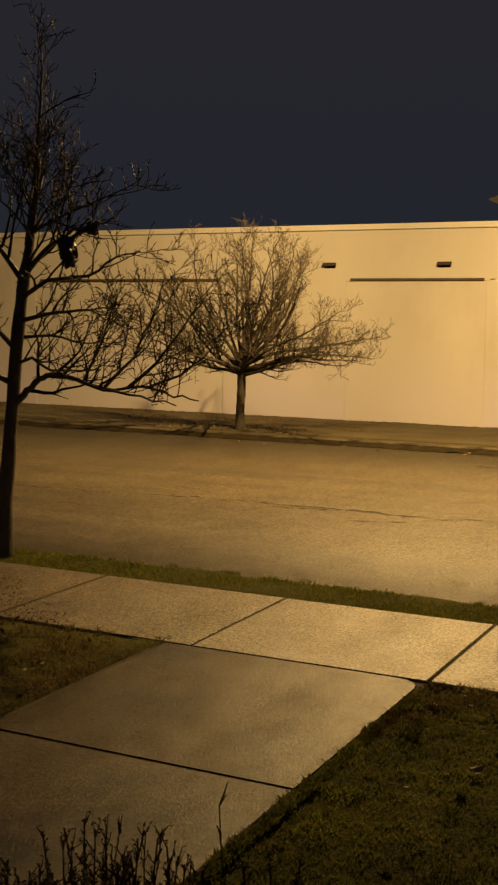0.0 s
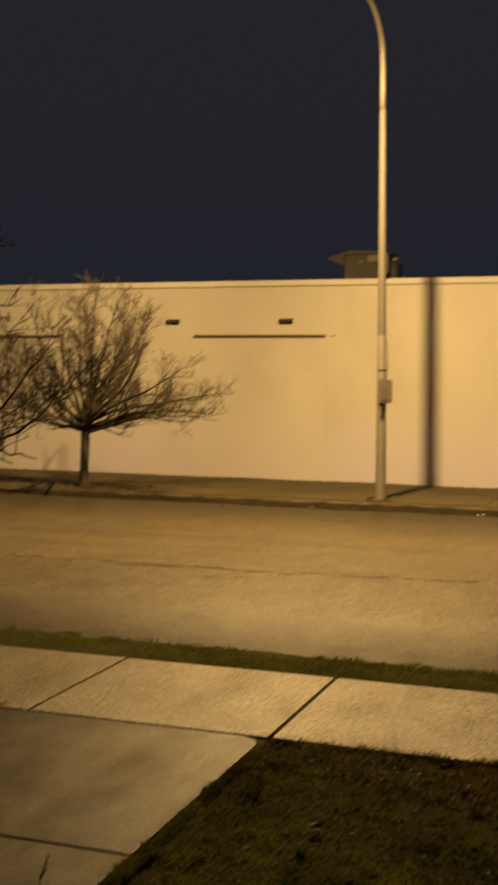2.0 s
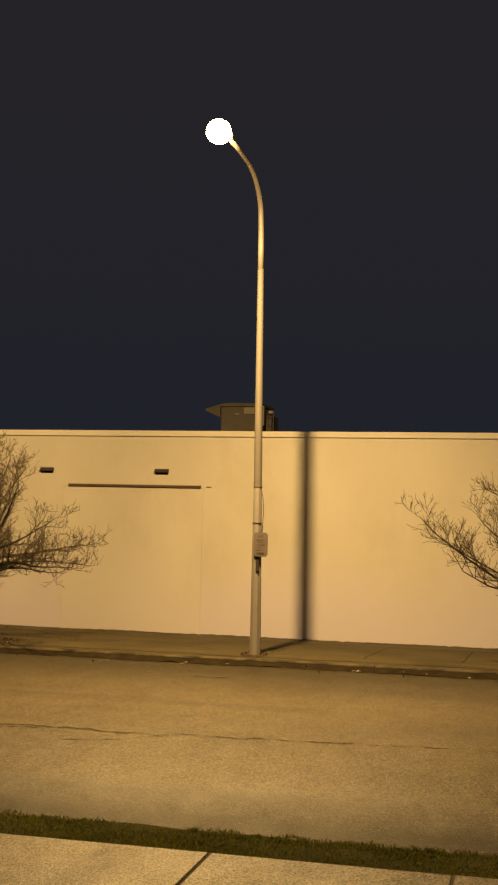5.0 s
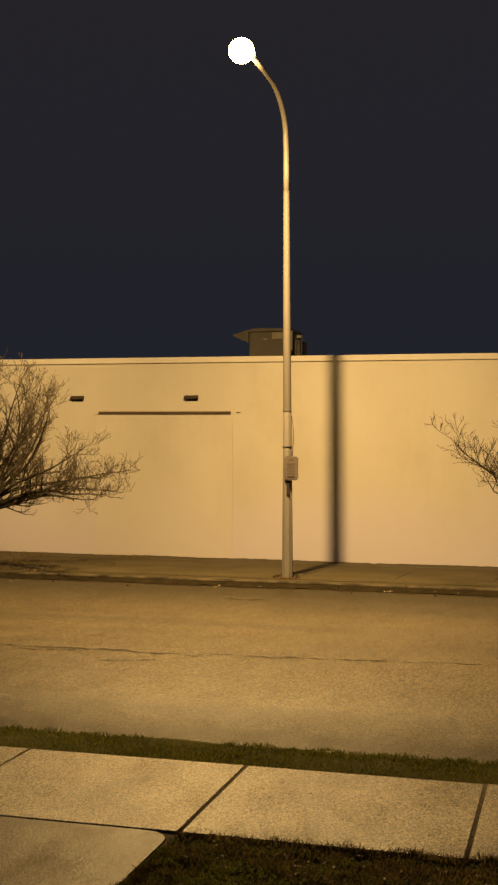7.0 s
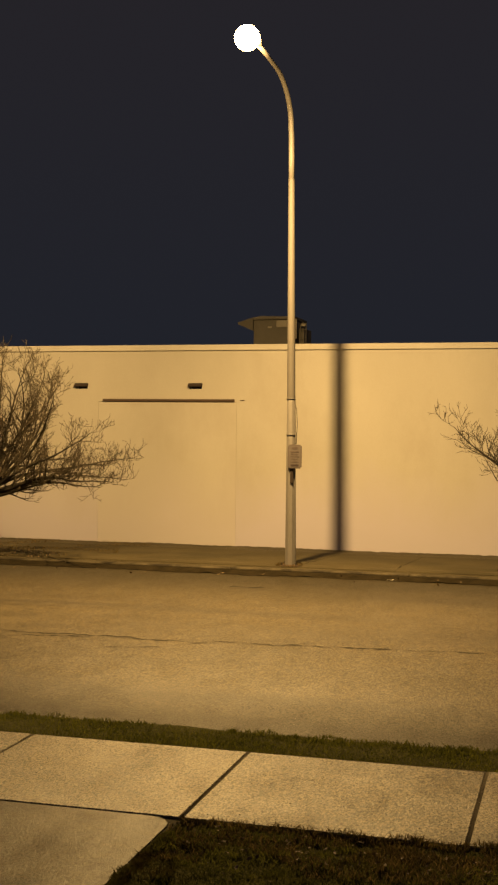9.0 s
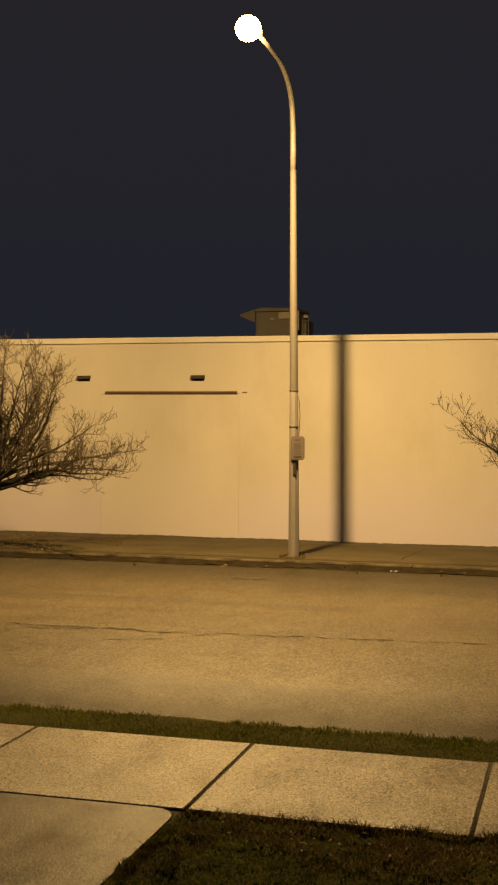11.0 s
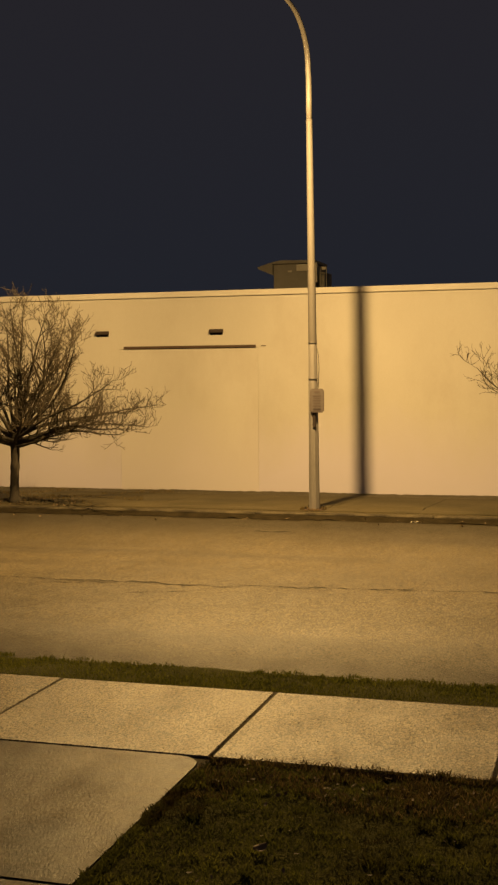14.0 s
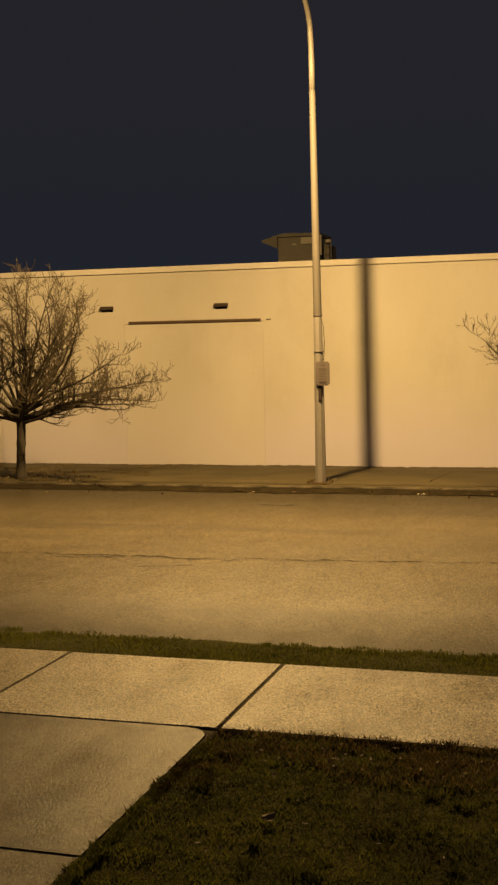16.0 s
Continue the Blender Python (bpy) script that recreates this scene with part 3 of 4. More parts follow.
def tree(name, seed, base, trunk, trunk_r, limbs, spec, bark, twig, label, thin=0.0036, rise=0.3):
    """trunk: points; limbs: (points, radius at foot, at tip). Sprouts fill the crown."""
    rng = random.Random(seed)
    t = tagged(new(name), label, "tree", group="street trees")
    t.location = base
    knots = [(a.lerp(b, k / 5), ra + (rb - ra) * k / 5) for a, b, ra, rb in zip(trunk, trunk[1:], trunk_r, trunk_r[1:]) for k in range(5)] + [(trunk[-1], trunk_r[-1])]
    trunk, trunk_r = [p for p, _ in knots], [q * (1 + 0.22 * noise.noise(Vector((p.z * 7, seed, 0)))) for p, q in knots]
    flare = [(trunk[0] - Vector((0, 0, 0.1)), trunk_r[0] * 1.5), (trunk[0] + Vector((0, 0, 0.04)), trunk_r[0] * 1.25)]
    tv, tf = [], []
    tube_into(tv, tf, [p for p, _ in flare] + trunk[2:], [r for _, r in flare] + trunk_r[2:], 14)
    tv = [Vector(v) * 1.0 + Vector((wobble(v[0] * 9, v[2] * 3, 1.0, 0.012), wobble(v[1] * 9, v[2] * 3, 1.0, 0.012, 3), 0)) for v in tv]
    ob = new("trunk", mesh_of("trunk", tv, tf, bark, True))
    ob.parent = t
    grown = []
    for pts, r0, r1 in limbs:
        tube("limb", pts, [r0 + (r1 - r0) * (k / (len(pts) - 1)) ** 0.8 for k in range(len(pts))], 8, bark, t)
        sprout(rng, pts, r0, r1, grown, 0, spec, thin, rise)
    cv, cf = [], []
    for level, pts, radii in grown:
        tube_into(cv, cf, pts, radii, (6, 5, 4, 3)[min(level, 3)], cap=False)
    ob = new("crown", mesh_of("crown", cv, cf, twig, True))
    ob.parent = t
    tagged(ob, "bare winter twigs", kind="stuff")
    return t


def vase_limbs(rng, fork, reach, r0, tiers):
    """Limbs that fan out all round from a fork. tiers: how many, least and greatest rise in degrees, share of the reach, bend up."""
    limbs, turn = [], 0.4
    for count, low, high, share, lift in tiers:
        for k in range(count):
            turn += 2.39996 + 0.3 * (rng.random() - 0.5)
            el = math.radians(low + (high - low) * rng.random())
            way = Vector((math.cos(turn) * math.cos(el), math.sin(turn) * math.cos(el), math.sin(el)))
            length = reach * share * (0.88 + 0.2 * rng.random())
            foot = Vector(fork) + Vector((0, 0, 0.22 * len(limbs) / 16))
            limbs.append((bent(rng, foot, way, length, 14, lift * 0.8, 0.085), r0 * (0.75 + 0.3 * rng.random()), 0.006))
    return limbs


TIERS = [(7, 10, 28, 0.98, 0.03), (6, 30, 54, 0.88, 0.02), (5, 58, 82, 0.82, 0.01)]
SPEC_FAR = [(11, 0.72, 0.045, 0.14, 0.58, 0.2), (6, 0.34, 0.05, 0.16, 0.6, 0.12), (3, 0.14, 0.05, 0.18, 0.58, 0.1)]


def fan_limbs(rng, fork, r0, turn, rises):
    """Strong limbs that fan out to one side, one above the other."""
    limbs = []
    for k, (rise, length) in enumerate(rises):
        el, az = math.radians(rise), math.radians(turn + (-22, 14, -7, 26)[k % 4])
        way = (math.cos(az) * math.cos(el), math.sin(az) * math.cos(el), math.sin(el))
        limbs.append((bent(rng, Vector(fork) + Vector((0, 0, 0.03 * k)), way, length, 14, 0.014, 0.085), r0, 0.005))
    return limbs


FAN = [(3, 1.9), (8, 2.15), (12, 2.35), (17, 2.5), (23, 2.62), (30, 2.68), (37, 2.6), (45, 2.5), (54, 2.45)]
rng2 = random.Random(12)
fork2 = (0.03, 0, 1.02)
trunk2 = [Vector((0, 0, 0)), Vector((0.0, 0, 0.35)), Vector((0.02, 0, 0.7)), Vector((0.03, 0, 1.08)), Vector((0.02, 0, 1.3))]
tree("street_tree", 5, (-5.57, 0.0, 0.12), trunk2, [0.088, 0.082, 0.078, 0.085, 0.06], vase_limbs(rng2, fork2, 2.8, 0.043, TIERS) + fan_limbs(rng2, fork2, 0.036, 0, FAN) + fan_limbs(rng2, fork2, 0.036, 180, FAN[1::2]), SPEC_FAR, BARK, TWIG,
     "bare spreading street tree beside the warehouse wall")
rng3 = random.Random(31)
LEANING = [([Vector(p) for p in ((0, 0, 1.05), (-0.5, 0, 1.16), (-0.95, 0.03, 1.25), (-1.4, 0.05, 1.42), (-1.8, 0.03, 1.68), (-2.1, 0, 1.9), (-2.38, -0.03, 2.12), (-2.6, -0.02, 2.36))], 0.034, 0.005),
           ([Vector(p) for p in ((0, 0, 1.0), (-0.5, 0.05, 1.12), (-1.0, 0.05, 1.15), (-1.5, 0.0, 1.28), (-1.9, 0, 1.5), (-2.1, 0, 1.85))], 0.03, 0.005)]
tree("street_tree", 8, (5.35, 0.0, 0.12), trunk2, [0.088, 0.082, 0.078, 0.085, 0.06], vase_limbs(rng3, fork2, 2.5, 0.038, TIERS) + LEANING, SPEC_FAR, BARK, TWIG,
     "bare spreading street tree past the lamp pole")

# the dark tree on the near verge, with a long low limb over the pavement
trunk1 = [Vector(p) for p in ((0, 0, 0), (0.04, 0, 0.6), (0.12, 0, 1.25), (0.18, 0, 1.9), (0.27, 0, 2.5), (0.31, 0.02, 2.75), (0.36, 0.05, 3.1), (0.44, 0.0, 3.5))]
T1 = Vector((-2.05, -11.5, 0.13))


def limb1(*pts):
    line = [Vector(p) - T1 for p in pts]
    fine = []
    for a, b in zip(line, line[1:]):
        fine += [a.lerp(b, k / 3) + Vector([wobble(a.x * 9 + k, a.z * 9, 1.7, 0.022, q) for q in (0.3, 4.3, 8.3)]) * min(1, len(fine)) for k in range(3)]
    return fine + [line[-1]]


LIMBS1 = [
    (limb1((-1.93, -11.5, 1.48), (-1.80, -11.5, 1.60), (-1.68, -11.5, 1.71), (-1.56, -11.49, 1.78), (-1.44, -11.48, 1.79), (-1.28, -11.46, 1.75), (-1.08, -11.47, 1.70), (-0.85, -11.5, 1.68), (-0.52, -11.5, 1.72), (-0.26, -11.55, 1.66), (-0.04, -11.5, 1.62)), 0.036, 0.006),
    (limb1((-0.95, -11.5, 1.70), (-0.70, -11.45, 1.95), (-0.56, -11.4, 2.25), (-0.42, -11.4, 2.62)), 0.018, 0.005),
    (limb1((-0.72, -11.5, 1.70), (-0.40, -11.55, 1.92), (-0.14, -11.6, 2.2), (0.10, -11.6, 2.5)), 0.018, 0.005),
    (limb1((-1.2, -11.46, 1.73), (-1.02, -11.5, 2.0), (-0.92, -11.5, 2.22), (-0.86, -11.5, 2.45)), 0.015, 0.005),
    (limb1((-0.5, -11.5, 1.72), (-0.22, -11.5, 1.82), (0.0, -11.5, 1.98), (0.2, -11.5, 2.2)), 0.014, 0.005),
    (limb1((-1.56, -11.49, 1.78), (-1.25, -11.6, 1.77), (-0.8, -11.75, 1.70), (-0.4, -11.8, 1.66), (-0.08, -11.8, 1.60)), 0.022, 0.005),
    (limb1((-1.90, -11.5, 1.86), (-1.70, -11.5, 1.93), (-1.45, -11.55, 1.82), (-1.0, -11.6, 1.84), (-0.7, -11.55, 2.05)), 0.02, 0.004),
    (limb1((-1.80, -11.5, 2.25), (-1.5, -11.4, 2.33), (-1.2, -11.35, 2.34), (-0.9, -11.3, 2.28)), 0.022, 0.005),
    (limb1((-1.80, -11.5, 2.45), (-1.45, -11.6, 2.60), (-1.0, -11.65, 2.62), (-0.7, -11.7, 2.78), (-0.47, -11.7, 2.82)), 0.024, 0.005),
    (limb1((-1.74, -11.5, 2.68), (-1.50, -11.5, 2.90), (-1.25, -11.5, 3.02), (-1.02, -11.5, 3.04)), 0.028, 0.007),
    (limb1((-1.70, -11.5, 3.0), (-1.4, -11.4, 3.17), (-1.1, -11.3, 3.28), (-0.78, -11.2, 3.44)), 0.018, 0.004),
    (limb1((-1.80, -11.5, 2.6), (-2.1, -11.5, 2.95), (-2.3, -11.6, 3.4), (-2.35, -11.6, 4.0)), 0.03, 0.007),
    (limb1((-1.88, -11.5, 2.0), (-2.2, -11.4, 2.2), (-2.6, -11.4, 2.35), (-3.1, -11.4, 2.6)), 0.03, 0.006),
    (limb1((-1.66, -11.5, 3.4), (-1.45, -11.7, 3.9), (-1.35, -11.8, 4.3), (-1.28, -11.9, 4.6)), 0.02, 0.004),
    (limb1((-1.75, -11.5, 2.9), (-1.9, -11.2, 3.4), (-1.95, -11.0, 3.9), (-1.88, -10.9, 4.3)), 0.02, 0.004),
    (limb1((-1.92, -11.5, 1.7), (-2.3, -11.7, 1.9), (-2.8, -11.9, 1.95), (-3.3, -12.0, 2.2)), 0.03, 0.006),
    (limb1((-1.85, -11.5, 2.1), (-1.65, -11.3, 2.12), (-1.4, -11.1, 2.05), (-1.2, -11.0, 2.1)), 0.018, 0.004),
]
rng1 = random.Random(77)
for k in range(7):
    start = Vector((-1.72 + 0.015 * k, -11.5, 2.75 + 0.09 * k)) - T1
    az = k * 2.4
    LIMBS1.append((bent(rng1, start, (0.75 * math.cos(az), 0.75 * math.sin(az), 1.0), 0.9 - 0.05 * k, 8, 0.02, 0.10), 0.014, 0.004))
SPEC_NEAR = [(9, 0.52, 0.05, 0.13, 0.6, 0.12), (4, 0.24, 0.05, 0.16, 0.62, 0.12), (3, 0.08, 0.03, 0.2, 0.6, 0.15)]
tree("street_tree", 21, tuple(T1), trunk1, [0.074, 0.068, 0.062, 0.057, 0.048, 0.038, 0.028, 0.016], LIMBS1, SPEC_NEAR, DARK_BARK, DARK_TWIG,
     "dark wet bare tree on the grass verge with a low limb", thin=0.0036, rise=0.3)


def plastic_bag():
    """A torn bag snagged on a branch: a crumpled sack with tatters."""
    bm = bmesh.new()
    bmesh.ops.create_icosphere(bm, subdivisions=4, radius=0.1)
    for v in bm.verts:
        p = v.co.copy()
        k = 1 + 0.5 * noise.noise(p * 14) + 0.25 * noise.noise(p * 32)
        v.co = Vector((p.x * 0.8 * k, p.y * 0.6 * k, p.z * 1.25 * k - 0.02))
        if v.co.z < -0.03:
            v.co.x *= 1 + 0.5 * noise.noise(Vector((p.x * 40, 0, 7)))
    bmesh.ops.create_icosphere(bm, subdivisions=3, radius=0.045, matrix=Matrix.Translation((0.26, 0, 0.17)))
    for v in bm.verts:
        if v.co.x > 0.2:
            p = v.co.copy()
            v.co += Vector((noise.noise(p * 25), 0.3 * noise.noise(p * 25 + Vector((3, 0, 0))), 1.4 * noise.noise(p * 22 + Vector((0, 5, 0))))) * 0.06
    verts = [Vector((0.02, 0, 0.07)), Vector((0.12, 0.0, 0.14)), Vector((0.25, 0, 0.16))]
    for a, b in zip(verts, verts[1:]):
        m = (a + b) / 2
        bmesh.ops.create_cone(bm, cap_ends=True, segments=6, radius1=0.022, radius2=0.018, depth=(b - a).length * 1.1,
                              matrix=Matrix.Translation(m) @ (b - a).to_track_quat("Z", "Y").to_matrix().to_4x4())
    bag = part("plastic_bag", bm, PLASTIC, None, "torn black plastic bag snagged on bare branches", True)
    tagged(bag, category="plastic bag")
    bag.location = (-1.29, -11.53, 2.86)


plastic_bag()


# ---- shrubs under the camera ----
def shrub(seed, x, y, top, width, count):
    """Crowded upright stems, each with short rising side twigs and small dry leaves."""
    rng = random.Random(seed)
    verts, faces = [], []
    for _ in range(count):
        a, rr = rng.random() * 6.283, width * math.sqrt(rng.random())
        foot = Vector((x + math.cos(a) * rr * 0.7, y + math.sin(a) * rr * 0.5, 0.12))
        h = (top - 0.12) * (0.70 + 0.3 * rng.random() ** 1.7)
        line = bent(rng, foot, (math.cos(a) * 0.1, math.sin(a) * 0.1, 1), h, 10, 0.06, 0.05)
        tube_into(verts, faces, line, [0.0042 - 0.0002 * k for k in range(11)], 4, cap=False)
        for k in range(3, 11):
            for _ in range(4):
                start = line[k - 1].lerp(line[k], rng.random())
                w = Vector((rng.gauss(0, 0.45), rng.gauss(0, 0.45), 1))
                side = bent(rng, start, w, 0.02 + 0.035 * rng.random(), 2, 0.1, 0.12)
                tube_into(verts, faces, side, [0.0022, 0.0018, 0.0012], 3, cap=False)
                for q in (side[0].lerp(side[1], 0.5), side[1], side[2]):
                    n1 = Vector((rng.gauss(0, 1), rng.gauss(0, 1), rng.gauss(0.6, 0.8))).normalized() * (0.004 + 0.005 * rng.random())
                    n2 = n1.cross(Vector((rng.gauss(0, 1), rng.gauss(0, 1), rng.gauss(0, 1)))).normalized() * 0.0035
                    b = len(verts)
                    verts.extend((q, q + n1 + n2, q + n1 * 2, q + n1 - n2))
                    faces.append((b, b + 1, b + 2, b + 3))
    ob = new("shrub", mesh_of("shrub", verts, faces, SHRUB))
    tagged(ob, "low dark shrub with dry upright leafy twigs", "shrub", group="shrubs beside the walkway")


shrub(1, 3.11, -17.6, 1.03, 0.16, 120)
shrub(2, 3.33, -17.6, 0.98, 0.16, 100)
shrub(3, 2.86, -17.6, 0.88, 0.18, 100)
shrub(4, 3.57, -17.6, 1.04, 0.20, 140)
shrub(5, 2.62, -17.65, 0.82, 0.14, 80)


def dry_stem():
    rng = random.Random(9)
    verts, faces = [], []
    line = bent(rng, (3.455, -17.6, 0.12), (0, 0, 1), 1.05, 12, 0.0, 0.025)
    tube_into(verts, faces, line, [0.003 - 0.0001 * k for k in range(13)], 5)
    for k in range(8, 13):
        for _ in range(2):
            side = bent(rng, line[k], (rng.gauss(0, 1), rng.gauss(0, 1), 0.8), 0.03 + 0.03 * rng.random(), 2, 0.1, 0.2)
            tube_into(verts, faces, side, [0.003, 0.0025, 0.0015], 3, cap=False)
    ob = new("dry_stem", mesh_of("dry_stem", verts, faces, SHRUB))
    tagged(ob, "single dry weed stem standing above the shrubs", "weed")


dry_stem()


# ---- grass ----
def grass(name, count, place, lo, hi, width, mat, label, seed):
    """Single blades, each a bent strip, all in one mesh."""
    rg = np.random.default_rng(seed)
    px, py, pz = place(rg, count)
    n = len(px)
    h = lo + (hi - lo) * rg.random(n) ** 1.6
    a, b = rg.random(n) * 2 * np.pi, rg.random(n) * 2 * np.pi
    lean = h * (0.2 + 0.9 * rg.random(n))
    wx, wy = np.cos(a) * width * (0.6 + 0.8 * rg.random(n)), np.sin(a) * width
    lx, ly = np.cos(b) * lean, np.sin(b) * lean
    v = np.empty((n, 5, 3))
    v[:, 0] = np.stack([px - wx, py - wy, pz], 1)
    v[:, 1] = np.stack([px + wx, py + wy, pz], 1)
    v[:, 2] = np.stack([px + wx * 0.8 + lx * 0.35, py + wy * 0.8 + ly * 0.35, pz + h * 0.6], 1)
    v[:, 3] = np.stack([px - wx * 0.8 + lx * 0.35, py - wy * 0.8 + ly * 0.35, pz + h * 0.6], 1)
    v[:, 4] = np.stack([px + lx, py + ly, pz + h], 1)
    i = np.arange(n) * 5
    quads = np.stack([i, i + 1, i + 2, i + 3], 1).tolist()
    tris = np.stack([i + 3, i + 2, i + 4], 1).tolist()
    ob = new(name, mesh_of(name, v.reshape(-1, 3).tolist(), quads + tris, mat))
    return tagged(ob, label, "grass", kind="stuff")


def patchy(px, py, scale, seed):
    return np.array([noise.noise(Vector((x * scale, y * scale, seed))) for x, y in zip(px, py)])


def right_lawn(rg, n):
    px, py = 2.40 + 4.2 * rg.random(n) ** 1.2, -13.22 - 5.2 * rg.random(n)
    edge = patchy(px, py, 5.0, 2.0)
    keep = (px > 2.545 + 0.07 * edge + np.where(py > -13.6, 0.02, 0.0)) & (py < -13.24 + 0.06 * edge)
    keep &= patchy(px, py, 2.5, 9.0) > -0.7
    px, py = px[keep], py[keep]
    return px, py, np.array([max(lawn_height(x, y) - 0.01, 0.146 if x < 2.52 else 0.0) for x, y in zip(px, py)])


def left_lawn(rg, n):
    px, py = 0.74 - 4.5 * rg.random(n), -13.2 - 3.6 * rg.random(n)
    edge = patchy(px, py, 4.0, 5.0)
    keep = (px < 0.68 + 0.06 * edge) & (py < -13.24 + 0.10 * edge) & ((patchy(px, py, 2.2, 1.0) > -0.5) | (py > -13.5))
    px, py = px[keep], py[keep]
    return px, py, np.array([lawn_height(x, y) - 0.01 for x, y in zip(px, py)])


def verge_strip(rg, n):
    px, py = -9 + 17 * rg.random(n), -11.76 + 0.68 * rg.random(n)
    edge = patchy(px, py, 2.2, 3.0)
    keep = (py > -11.73 + 0.03 * edge) & (py < -11.17 + 0.08 * edge) & (patchy(px, py, 1.2, 8.0) > -0.75)
    px, py = px[keep], py[keep]
    return px, py, np.full(len(px), 0.125)


def far_strip(rg, n):
    px, py = -16 + 14 * rg.random(n), -0.2 + 4.6 * rg.random(n)
    keep = patchy(px, py, 1.0, 3.0) > 0.02
    keep &= px < -4.2 + 1.5 * patchy(px, py, 0.6, 6.0)
    px, py = px[keep], py[keep]
    return px, py, np.array([far_height(x, y) for x, y in zip(px, py)])


grass("lawn_grass", 150000, right_lawn, 0.012, 0.042, 0.0032, GRASS, "dark short winter lawn grass beside the walkway", 1)
grass("lawn_grass", 75000, left_lawn, 0.015, 0.05, 0.0032, DRY_GRASS, "brown dead patchy grass beside the walkway", 2)
grass("verge_grass", 80000, verge_strip, 0.008, 0.034, 0.0032, VERGE_GRASS, "narrow strip of green grass along the street", 3)


def lawn_edge(rg, n):
    px, py = 2.5 + 4.0 * rg.random(n), -13.215 - 0.75 * rg.random(n) ** 1.7
    edge = patchy(px, py, 5.0, 2.0)
    keep = (px > 2.54 + 0.05 * edge) & (py < -13.235 + 0.05 * edge) & ((patchy(px, py, 3.5, 6.0) > -0.1) | (py > -13.33))
    px, py = px[keep], py[keep]
    return px, py, np.array([lawn_height(x, y) - 0.005 for x, y in zip(px, py)])


def lawn_tufts(rg, n):
    k = 150
    cx, cy, cr = 2.6 + 3.6 * rg.random(k), -13.35 - 4.0 * rg.random(k), 0.02 + 0.05 * rg.random(k)
    pick = rg.integers(0, k, n)
    a, d = rg.random(n) * 2 * np.pi, np.sqrt(rg.random(n))
    px, py = cx[pick] + np.cos(a) * d * cr[pick], cy[pick] + np.sin(a) * d * cr[pick]
    return px, py, np.array([lawn_height(x, y) - 0.005 for x, y in zip(px, py)])


grass("lawn_grass", 9000, lawn_tufts, 0.02, 0.055, 0.0034, GRASS, "taller tufts standing in the winter lawn", 13)


def lawn_fringe(rg, n):
    py = -13.55 - 4.4 * rg.random(n)
    edge = patchy(py, py * 0.0, 6.0, 4.0)
    px = 2.55 - (0.01 + 0.10 * np.clip(edge + 0.25, 0, 1)) * rg.random(n) ** 1.3 + 0.05 * rg.random(n)
    return px, py, np.full(n, 0.144)


grass("lawn_grass", 14000, lawn_fringe, 0.012, 0.045, 0.0032, GRASS, "ragged grass hanging over the walkway edge", 12)
grass("dry_grass", 20000, lawn_edge, 0.015, 0.055, 0.003, DRY_GRASS, "dead brown grass along the lawn edge", 6)
grass("dry_grass", 16000, far_strip, 0.02, 0.05, 0.004, DRY_GRASS, "dead brown grass in front of the warehouse wall", 4)


def leaves(name, count, x0, x1, y0, y1, height, seed, size=0.02):
    rg = random.Random(seed)
    verts, faces = [], []
    for _ in range(count):
        x, y = rg.uniform(x0, x1), rg.uniform(y0, y1)
        m = Matrix.Translation((x, y, height(x, y))) @ Euler((rg.gauss(0, 0.5), rg.gauss(0, 0.5), rg.random() * 6.3)).to_matrix().to_4x4()
        s = size * (0.6 + 0.8 * rg.random())
        b = len(verts)
        for p in ((-1, 0, 0.1), (-0.2, -0.5, 0), (0.6, -0.35, 0.05), (1.1, 0, 0.25), (0.6, 0.35, 0.05), (-0.2, 0.5, 0)):
            verts.append(m @ (Vector(p) * s))
        faces.append(tuple(range(b, b + 6)))
    ob = new(name, mesh_of(name, verts, faces, LEAF))
    return tagged(ob, "scattered dry fallen leaves and crumbs", "leaf litter", kind="stuff")


def verge_tufts(rg, n):
    k = 150
    cx, cy, cr = -6 + 13 * rg.random(k), -11.30 + 0.2 * rg.random(k), 0.02 + 0.05 * rg.random(k)
    pick = rg.integers(0, k, n)
    a, d = rg.random(n) * 2 * np.pi, np.sqrt(rg.random(n))
    return cx[pick] + np.cos(a) * d * cr[pick] * 1.8, cy[pick] + np.sin(a) * d * cr[pick], np.full(n, 0.122)


grass("verge_grass", 7000, verge_tufts, 0.012, 0.042, 0.0034, VERGE_GRASS, "ragged taller tufts along the street edge", 14)
leaves("leaf_litter", 260, 2.6, 6.2, -13.85, -13.26, lambda x, y: lawn_height(x, y) + 0.014, 15, 0.014)
leaves("leaf_litter", 110, 2.6, 5.5, -17, -13.3, lambda x, y: lawn_height(x, y) + 0.04, 1, 0.013)
leaves("leaf_litter", 160, -3.5, 0.7, -15.5, -13.0, lambda x, y: lawn_height(x, y) + 0.03, 2)
leaves("leaf_litter", 50, -6, 6, -1.2, -0.45, lambda x, y: 0.02, 3, 0.025)



def pavement_dirt(rg, n):
    px, py = -4.5 + 4.2 * rg.random(n), -13.35 + 1.25 * rg.random(n)
    edge = patchy(px, py, 1.6, 12.0)
    keep = (py < -12.2 - 0.75 * np.clip((px + 1.3) / 0.9, 0, 2) + 0.3 * edge) & (patchy(px, py, 5.0, 4.0) > -0.15)
    return px[keep], py[keep], np.full(int(keep.sum()), 0.148)


grass("dry_grass", 12000, pavement_dirt, 0.003, 0.014, 0.005, DRY_GRASS, "dead grass and dirt creeping over the pavement", 5)
leaves("leaf_litter", 70, -3.8, -0.6, -13.35, -12.3, lambda x, y: 0.157, 4, 0.011)



